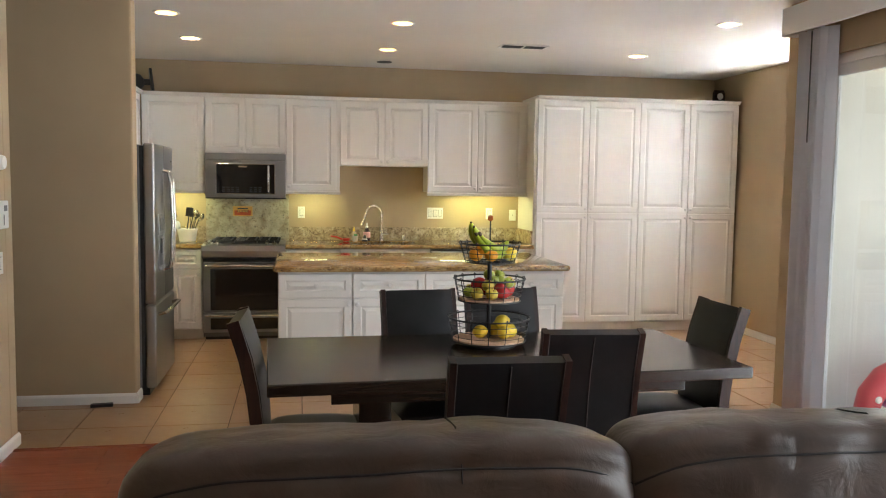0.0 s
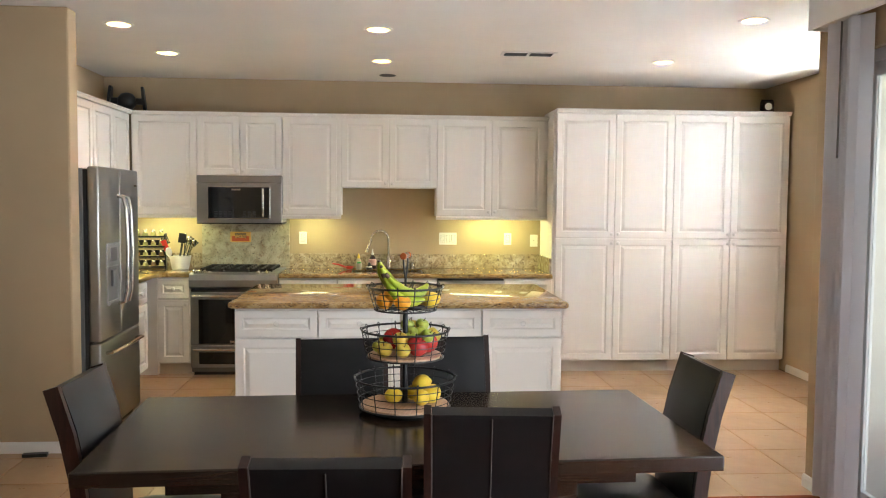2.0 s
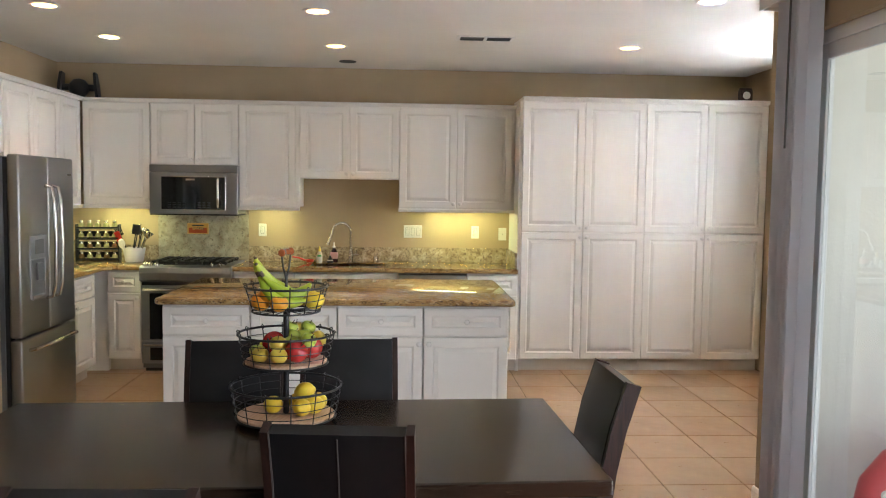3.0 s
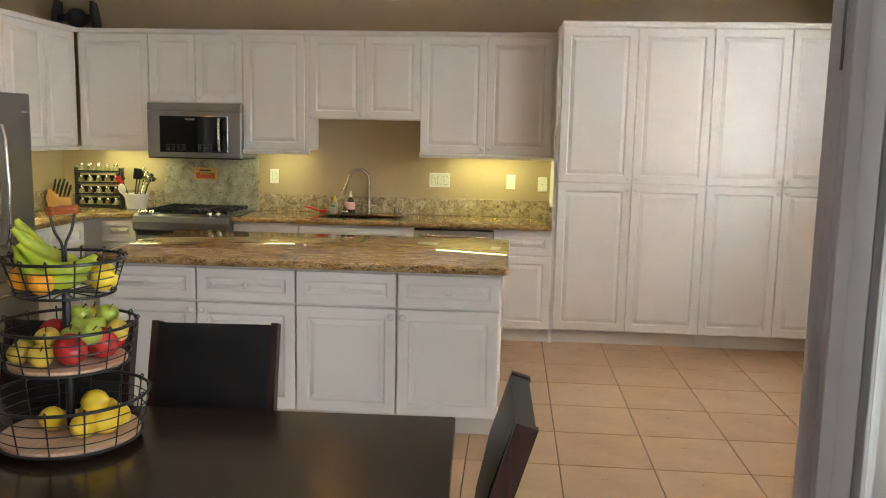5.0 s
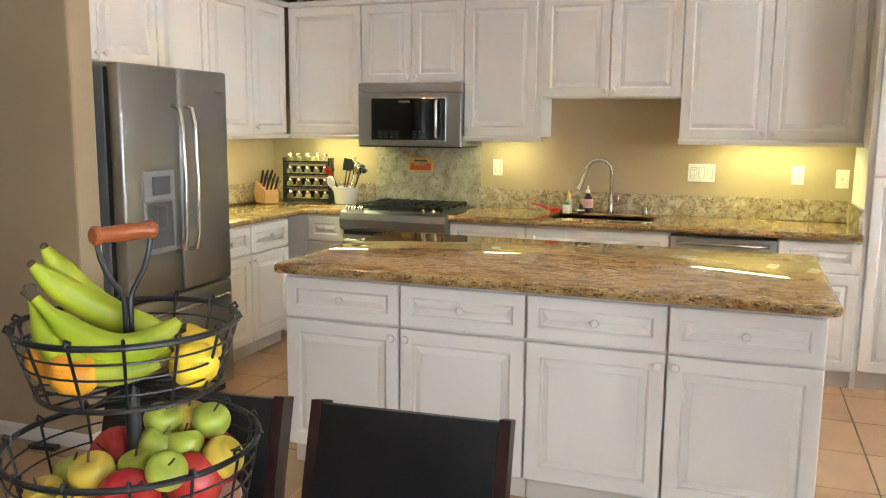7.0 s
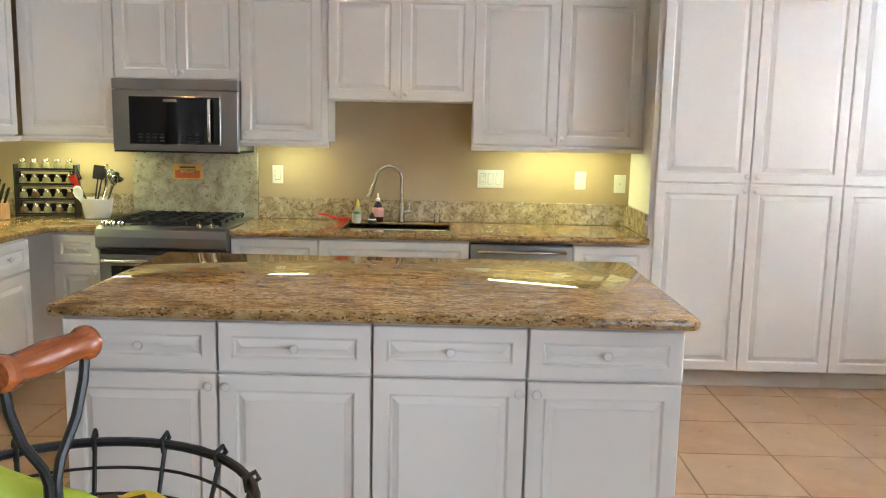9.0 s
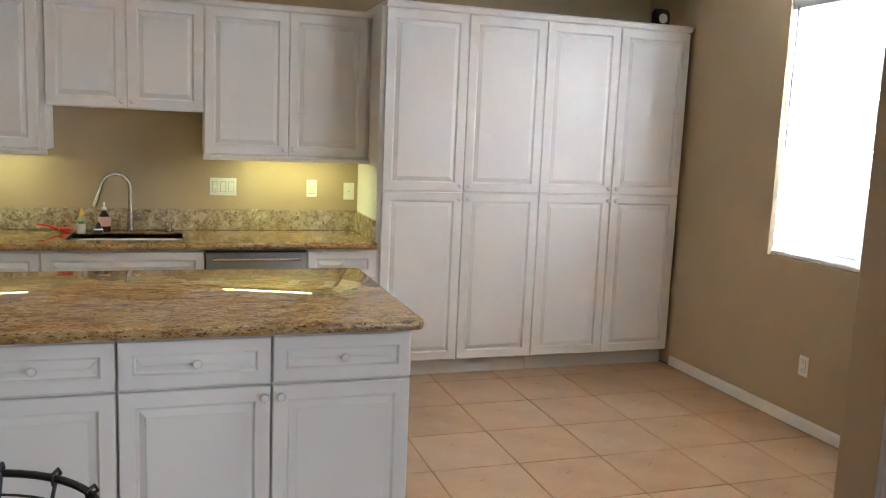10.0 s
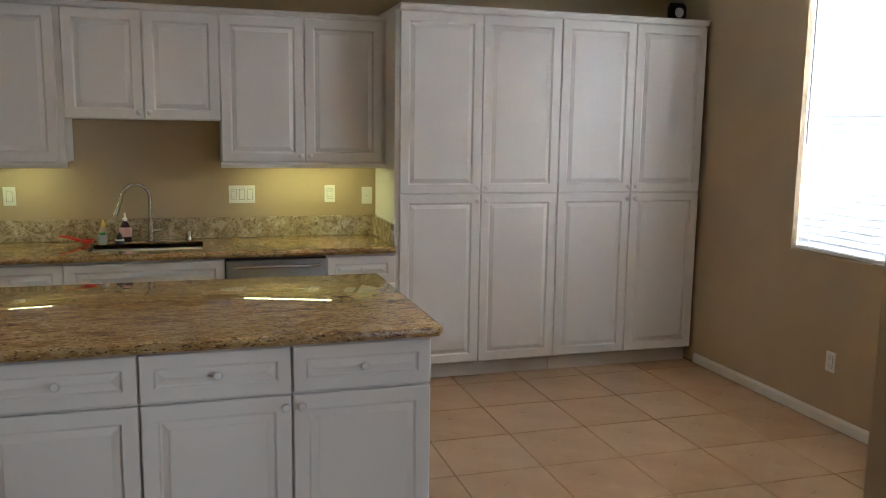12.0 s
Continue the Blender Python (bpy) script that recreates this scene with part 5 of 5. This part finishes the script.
def banana(parent, pts, r):
    """A five-sided tapering fruit along pts, stalk end first."""
    n = len(pts)
    radii = [r * (0.34 if k == 0 else 0.42 if k == 1 else 0.30 if k == n - 1 else 0.62 if k == n - 2 else min(1.0, 0.66 + 0.42 * math.sin(math.pi * (k - 1) / (n - 2)))) for k in range(n)]
    bm = tube(pts, radii, 10)
    b = part("banana", bm, BANANA, parent, smooth=True)
    part("tip", tube([pts[-1], Vector(pts[-1]) + (Vector(pts[-1]) - Vector(pts[-2])).normalized() * 0.005], [r * 0.30, r * 0.22], 8), STEM, b, "dark banana tip")
    part("stalk", tube([Vector(pts[0]) + (Vector(pts[0]) - Vector(pts[1])).normalized() * 0.018, pts[0]], [r * 0.42, r * 0.33], 8), STEM, b, "torn brown stalk")


def curve_through(a, b, c, n=13):
    """A smooth arc from a through b to c."""
    a, b, c = Vector(a), Vector(b), Vector(c)
    q = 2 * b - (a + c) / 2
    return [(1 - u) ** 2 * a + 2 * u * (1 - u) * q + u * u * c for u in [k / (n - 1) for k in range(n)]]


bun = thing("banana_bunch", "bunch of green-yellow bananas in the top basket", "bananas", VIEW @ pose(0, 0, 0.397))
for a, b, c, r in (
        ((0.062, 0.034, 0.062), (-0.035, 0.033, 0.092), (-0.122, 0.010, 0.166), 0.0215),
        ((0.045, 0.060, 0.060), (-0.045, 0.058, 0.100), (-0.108, 0.040, 0.184), 0.0205),
        ((-0.116, -0.030, 0.128), (-0.020, -0.058, 0.062), (0.068, -0.060, 0.094), 0.0210),
        ((-0.122, -0.010, 0.125), (-0.070, -0.055, 0.045), (0.040, -0.070, 0.040), 0.0190),
        ((-0.02, 0.02, 0.050), (0.02, -0.015, 0.040), (0.055, -0.02, 0.044), 0.0180)):
    banana(bun, [Vector((0.93 * v.x, 0.93 * v.y, v.z)) for v in curve_through(a, b, c)], r)

# ---------------------------------------------------------------- things on the worktop
CTZ = 0.916
t = thing("spice_rack", "black four-tier spice rack full of glass jars", "spice rack", pose(-3.955, -0.245, CTZ, 0, 0, 8))
W = 0.37
for x in (0, W - 0.010):
    part("side_panel", box((x, -0.055, 0), (x + 0.010, 0.055, 0.335), 0.002), BLACK, t)
for z in (0.03, 0.125, 0.22):
    part("back_bar", box((0.010, 0.045, z), (W - 0.010, 0.052, z + 0.05), 0.001), BLACK, t)
JAR = material("herb_filled_glass_jar", (0.36, 0.33, 0.15), 0.06, 0, 0.7)
JARDARK = material("spice_filled_glass_jar", (0.24, 0.15, 0.07), 0.06, 0, 0.7)
LIDM = material("brushed_jar_lid", (0.62, 0.60, 0.54), 0.22, 1.0)
jar_profile = [(0.0, 0), (0.022, 0), (0.0245, 0.004), (0.0245, 0.034), (0.021, 0.044), (0.0165, 0.050), (0.016, 0.052)]
jar_mesh = mesh_of(lathe(jar_profile, 14), "jar", JAR, True)
jar_dark = mesh_of(lathe(jar_profile, 14), "jar", JARDARK, True)
lid_mesh = mesh_of(lathe([(0.0185, 0.051), (0.0185, 0.068), (0.0165, 0.071), (0, 0.071)], 14), "lid", LIDM, True)
for s in range(4):
    z = 0.014 + 0.094 * s
    part("shelf", box((0.010, -0.05, z - 0.005), (W - 0.010, 0.045, z), 0.001), BLACK, t)
    part("shelf_rail", box((0.010, -0.055, z + 0.004), (W - 0.010, -0.050, z + 0.016), 0.001), BLACK, t)
    for k in range(5):
        j = part("jar", jar_mesh if s > 1 or (s * 5 + k) % 3 else jar_dark, JAR, t, at=pose(0.044 + 0.0705 * k, -0.018, z + 0.001))
        part("lid", lid_mesh, LIDM, j, "metal jar lid")

t = thing("knife_block", "light wooden knife block with black knives", "knife block", pose(-4.035, -0.40, CTZ, 0, 0, 58))
bm = bar([(-0.10, 0.0), (0.06, 0.0), (0.10, 0.085), (0.045, 0.165), (-0.10, 0.095)], -0.055, 0.055)
bmesh.ops.bevel(bm, geom=bm.edges[:], offset=0.004, segments=2, affect="EDGES", profile=0.5)
part("block", bm, BLOCKWOOD, t)
for k in range(3):
    for r in range(3):
        x, y, z = -0.034 + 0.034 * k, -0.082 + 0.046 * r, 0.100 + 0.023 * r
        part("knife_handle", tube([(x, y, z), (x, y - 0.022, z + 0.036), (x + 0.003 * (k - 1), y - 0.046, z + 0.088), (x + 0.004 * (k - 1), y - 0.056, z + 0.098)], [0.007, 0.0095, 0.0085, 0.005], 8), BLACK, t, "black riveted handle", True)

t = thing("utensil_crock", "white ceramic crock full of black kitchen utensils", "utensil holder", pose(-3.455, -0.225, CTZ, 0, 0, 0))
bm = lathe([(0.0, 0), (0.070, 0), (0.077, 0.004), (0.098, 0.125), (0.094, 0.128), (0.074, 0.01), (0, 0.01)], 36)
part("crock", bm, PLASTICWHITE, t, smooth=True)


def utensil(kind):
    """One kitchen tool standing on the end of its handle."""
    bm = tube([(0, 0, 0.0), (0, 0, 0.10), (0, 0.003, 0.20), (0, 0.006, 0.245)], [0.006, 0.0065, 0.005, 0.005], 8)
    if kind == "turner":
        for k in range(5):
            box((-0.034 + 0.0148 * k, 0.003, 0.245), (-0.0252 + 0.0148 * k, 0.008, 0.325), 0.002, bm)
        box((-0.036, 0.003, 0.238), (0.036, 0.008, 0.252), 0.002, bm)
        box((-0.036, 0.003, 0.318), (0.036, 0.008, 0.335), 0.002, bm)
    elif kind == "spatula":
        box((-0.034, 0.003, 0.235), (0.034, 0.007, 0.325), 0.0025, bm)
    elif kind == "ladle":
        lathe([(0.0, -0.034), (0.024, -0.026), (0.038, 0.0), (0.034, 0.0), (0.0, -0.028)], 14, bm, (0, 0.03, 0.265))
    elif kind == "whisk":
        for k in range(6):
            a = math.pi * k / 6
            tube([(0.026 * math.sin(math.pi * u / 12) * math.cos(a), 0.006 + 0.026 * math.sin(math.pi * u / 12) * math.sin(a), 0.24 + 0.0085 * u) for u in range(13)], 0.0012, 5, bm=bm)
    else:
        lathe([(0.0, -0.045), (0.018, -0.030), (0.027, 0.0), (0.018, 0.028), (0.0, 0.038)], 14, bm, (0, 0.008, 0.275))
    return bm


for k, (a, lean, turn, kind) in enumerate(((195, 24, 165, "turner"), (100, 14, 20, "ladle"), (240, 8, 10, "spatula"), (20, 22, -10, "ladle"), (330, 27, 60, "spoon"), (300, 17, 30, "spoon"), (60, 16, 80, "whisk"), (150, 13, 40, "spoon"), (5, 32, -40, "spoon"))):
    part("utensil", utensil(kind), (BLACK, CHROME)[k in (5, 6, 8)], t, smooth=True, at=pose(0.030 * math.cos(radians(a)), 0.030 * math.sin(radians(a)), 0.014) @ pose(0, 0, 0, 0, 0, a) @ pose(0, 0, 0, 0, lean, turn - a))
part("scraper_blade", box((-0.024, -0.004, 0.15), (0.024, 0.004, 0.255), 0.003), REDPLASTIC, t, "red silicone scraper", at=pose(-0.062, -0.02, 0.03, 0, -20, 0))
part("white_spoon", lathe([(0.0, 0.10), (0.005, 0.11), (0.006, 0.12), (0.026, 0.150), (0.030, 0.175), (0.021, 0.205), (0, 0.215)], 14), PLASTICWHITE, t, "white plastic spoon", True, at=pose(-0.055, -0.055, 0.0, 8, -10, 0))


def lettering(text, size, mat, parent, m):
    """Raised flat lettering in the built-in font, centred on m."""
    curve = bpy.data.curves.new("lettering", "FONT")
    curve.body, curve.size, curve.align_x, curve.align_y = text, size, "CENTER", "CENTER"
    curve.extrude, curve.resolution_u = 0.0005, 2
    source = bpy.data.objects.new("lettering", curve)
    mesh = bpy.data.meshes.new_from_object(source)
    bpy.data.objects.remove(source)
    mesh.materials.clear()
    mesh.materials.append(mat)
    return part("lettering", mesh, mat, parent, "dark painted word", at=m)


t = thing("enamel_sign", "small yellow and orange enamel sign with dark lettering", "sign", pose(-2.935, -0.024, 1.212))
SIGNRED = painted("orange_red_enamel", (0.55, 0.10, 0.025), 0.4, 60, 0.1, 0.15)
part("plate", box((-0.098, -0.004, -0.050), (0.098, 0, 0.050), 0.0035), SIGNORANGE, t)
part("lettering", box((-0.052, -0.0052, 0.022), (0.052, -0.0038, 0.034)), LEGEND, t, "illegible dark lettering")
lettering("COFFEE", 0.034, LEGEND, t, pose(0, -0.0046, 0.002, 90))
bm = bmesh.new()
for x, w, h in ((-0.066, 0.016, 0.050), (-0.040, 0.018, 0.030), (-0.014, 0.020, 0.034), (0.016, 0.020, 0.034), (0.042, 0.018, 0.030), (0.066, 0.016, 0.050)):
    box((x - w, -0.0050, -0.042), (x + w, -0.0039, -0.042 + h), 0.0005, bm)
part("ornament", bm, SIGNRED, t, "red scroll ornament")

t = thing("dish_soap_bottle", "dark dish soap bottle with white cap and label", "bottle", pose(-1.672, -0.10, CTZ))
part("bottle", lathe([(0.0, 0), (0.034, 0), (0.037, 0.006), (0.036, 0.085), (0.022, 0.115), (0.013, 0.128), (0.013, 0.135), (0, 0.135)], 20), material("dark_amber_plastic", (0.03, 0.012, 0.02), 0.2), t, smooth=True)
part("label", lathe([(0.0375, 0.035), (0.0376, 0.085), (0.033, 0.095)], 20), material("printed_soap_label", (0.62, 0.35, 0.34), 0.4), t, "pale red printed label")
part("cap", lathe([(0.014, 0.135), (0.014, 0.150), (0.007, 0.155), (0.006, 0.185), (0, 0.187)], 14), PLASTICWHITE, t, "white cap", True)
t = thing("squeeze_bottle", "clear squeeze bottle with yellow nozzle", "bottle", pose(-1.805, -0.09, CTZ))
part("bottle", lathe([(0.0, 0), (0.024, 0), (0.026, 0.004), (0.025, 0.08), (0.012, 0.10), (0, 0.10)], 18), material("cloudy_plastic", (0.55, 0.47, 0.33), 0.25), t, smooth=True)
part("nozzle", lathe([(0.013, 0.10), (0.012, 0.115), (0.004, 0.145), (0, 0.146)], 12), YELLOWPLASTIC, t, "yellow nozzle", True)
t = thing("drinking_cup", "small clear cup beside the sink", "cup", pose(-1.80, -0.19, CTZ))
part("cup", lathe([(0.0, 0), (0.025, 0), (0.030, 0.06), (0.028, 0.06), (0.023, 0.004), (0, 0.004)], 18), material("pale_plastic", (0.5, 0.5, 0.48), 0.2), t, smooth=True)
part("sponge_tip", box((-0.015, -0.012, 0.055), (0.02, 0.012, 0.075), 0.003), GREENPLASTIC, t, "green sponge tip")
t = thing("red_ladle", "red plastic ladle lying on the worktop", "ladle", pose(-1.93, -0.16, CTZ))
part("handle", tube([(-0.12, -0.02, 0.055), (-0.06, -0.01, 0.045), (0.0, 0.0, 0.02)], [0.006, 0.008, 0.010], 8), REDPLASTIC, t, smooth=True)
part("bowl", lathe([(0.0, 0.0), (0.03, 0.004), (0.045, 0.028), (0.042, 0.028), (0.028, 0.008), (0, 0.005)], 18, at=(0.04, 0, 0)), REDPLASTIC, t, smooth=True)
t = thing("scrub_brush", "dark dish brush standing by the sink edge", "brush", pose(-1.70, -0.19, CTZ))
part("head", lathe([(0.0, 0), (0.03, 0), (0.032, 0.01), (0.02, 0.035), (0.012, 0.06), (0.0, 0.075)], 14), BLACK, t, smooth=True)
part("grip_band", lathe([(0.026, 0.02), (0.0275, 0.024), (0.024, 0.030)], 14), PLASTICWHITE, t)

# on top of the cabinets
t = thing("model_fighter", "black toy spacecraft with two tall side panels", "toy", pose(-3.93, -0.20, UPTOP + 0.031, 0, 0, 12))
for x, lean in ((-0.16, 6), (0.16, -6)):
    part("wing", bar([(-0.10, 0.0), (0.10, 0.0), (0.115, 0.12), (0.07, 0.23), (-0.07, 0.23), (-0.115, 0.12)], -0.012, 0.012), BLACK, t, at=pose(x, 0, 0.0, 0, lean))
part("pylon", tube([(-0.15, 0, 0.10), (0.15, 0, 0.10)], 0.03, 10), BLACK, t, smooth=True)
part("cockpit", lathe([(0, -0.085), (0.05, -0.072), (0.083, -0.03), (0.088, 0.0), (0.083, 0.03), (0.05, 0.072), (0, 0.085)], 20), BLACK, t, smooth=True, at=pose(0, 0, 0.095))
t = thing("table_clock", "small dark wooden clock on the pantry", "clock", pose(2.03, -0.44, 2.4215))
part("case", bar([(-0.03, 0.0), (0.03, 0.0), (0.03, 0.10), (0.0, 0.13), (-0.03, 0.10)], -0.055, 0.055), CHAIRWOOD, t)
part("dial", lathe([(0.034, 0), (0.034, 0.004), (0, 0.004)], 20), PLASTICWHITE, t, "pale round dial", at=pose(0, -0.029, 0.062, 90))
part("foot", box((-0.065, -0.035, 0), (0.065, 0.035, 0.014), 0.003), CHAIRWOOD, t)

t = thing("doorstop", "dark rubber wedge doorstop lying by the baseboard", "doorstop", pose(-3.64, -2.94, 0.001, 0, 0, 8))
part("wedge", bar([(-0.02, 0), (0.02, 0), (0.02, 0.02), (-0.02, 0.02)], -0.09, 0.05), BLACK, t)

# garden toy seen through the glass
t = thing("garden_toy", "red and purple spotted inflatable garden toy on the patio", "toy", pose(1.485, -4.137, -0.06))
TOYRED = painted("red_vinyl", (0.60, 0.05, 0.07), 0.35, 30, 0.1, 0.1)
TOYPURPLE = painted("purple_vinyl", (0.48, 0.16, 0.42), 0.35, 30, 0.1, 0.1)
TOYBLUE = painted("blue_vinyl", (0.16, 0.28, 0.58), 0.35, 30, 0.1, 0.1)
part("arch", tube([(-0.38, 0, 0.08), (-0.36, 0, 0.18), (-0.33, 0, 0.30), (-0.24, 0, 0.40), (-0.10, 0, 0.46), (0.10, 0, 0.46), (0.24, 0, 0.40), (0.33, 0, 0.30), (0.36, 0, 0.18), (0.38, 0, 0.08)], [0.06, 0.075, 0.08, 0.085, 0.09, 0.09, 0.085, 0.08, 0.075, 0.06], 14), TOYRED, t, smooth=True)
part("seat", cushion(0.50, 0.28, 0.20, 0.5, 8, 0.0), TOYPURPLE, t, smooth=True, at=pose(0, -0.02, 0.30))
part("post", tube([(-0.02, 0, 0.50), (-0.01, 0, 0.70), (0.0, 0, 0.90), (0.02, 0, 1.12), (0.02, 0, 1.20)], [0.07, 0.09, 0.08, 0.09, 0.04], 12), TOYBLUE, t, smooth=True)
part("base_ring", tube(ring_points(0.40, 0.045, 32), 0.045, 10, True), TOYBLUE, t, smooth=True)
for k, (x, z) in enumerate(((-0.36, 0.16), (-0.33, 0.29), (-0.25, 0.39), (-0.12, 0.45), (-0.20, 0.33), (-0.34, 0.22))):
    part("spot", lathe([(0, 0.012), (0.018, 0.010), (0.024, 0)], 12), (YELLOWPLASTIC, PLASTICWHITE, TOYBLUE)[k % 3], t, "round printed spot", at=pose(x, -0.078, z, 90))

# ---------------------------------------------------------------- floor tiles and boards
TP = 0.454           # tile pitch
floor_k = bpy.data.objects["floor_kitchen"]
floor_l = bpy.data.objects["floor_living"]
tile_mesh = {}


def tile(x0, y0, x1, y1):
    w, h = round(x1 - x0, 3), round(y1 - y0, 3)
    if (w, h) not in tile_mesh:
        bm = bmesh.new()
        rows = [(0, -0.012), (0, -0.002), (0.002, 0.0)]
        rings = [[bm.verts.new((a, b, z)) for a, b in ((i, i), (w - i, i), (w - i, h - i), (i, h - i))] for i, z in rows]
        for p, q in zip(rings, rings[1:]):
            for k in range(4):
                bm.faces.new((p[k], p[(k + 1) % 4], q[(k + 1) % 4], q[k]))
        bm.faces.new(rings[-1])
        tile_mesh[w, h] = mesh_of(bm, "tile", TILE)
    part("tile", tile_mesh[w, h], TILE, floor_k, at=pose(x0, y0, 0))


X_LINES = [-6.2] + [0.384 + TP * k for k in range(-14, 5)] + [RIGHT]
Y_LINES = [TILE_EDGE] + [-1.165 - TP * k for k in range(6, -3, -1)] + [-0.002]
X_LINES = sorted(x for x in X_LINES if -6.21 < x < RIGHT + 0.01)
Y_LINES = sorted(y for y in Y_LINES if TILE_EDGE - 0.001 < y < 0)
J = 0.003
for x0, x1 in zip(X_LINES, X_LINES[1:]):
    for y0, y1 in zip(Y_LINES, Y_LINES[1:]):
        if x1 - x0 > 0.02 and y1 - y0 > 0.02:
            tile(x0 + J, y0 + J, x1 - J, y1 - J)

rng = random.Random(4)
BW = 0.125
y = TILE_EDGE - 0.02
part("threshold", bar([(TILE_EDGE - 0.03, -0.008), (TILE_EDGE + 0.012, -0.008), (TILE_EDGE + 0.012, 0.002), (TILE_EDGE, 0.007), (TILE_EDGE - 0.025, 0.004)], -3.94, SLIDER), BOARD, floor_l, "wooden threshold strip")
y = TILE_EDGE - 0.031
while y - BW > NEAR:
    x = -3.94
    first = True
    while x < SLIDER - 0.02:
        length = min(rng.uniform(0.9, 1.5) * (0.5 if first else 1), SLIDER - 0.02 - x)
        first = False
        part("floorboard", box((x + 0.0006, y - BW + 0.0006, -0.010), (x + length - 0.0006, y - 0.0006, 0.0), 0.0012, seg=1), BOARD, floor_l)
        x += length
    y -= BW
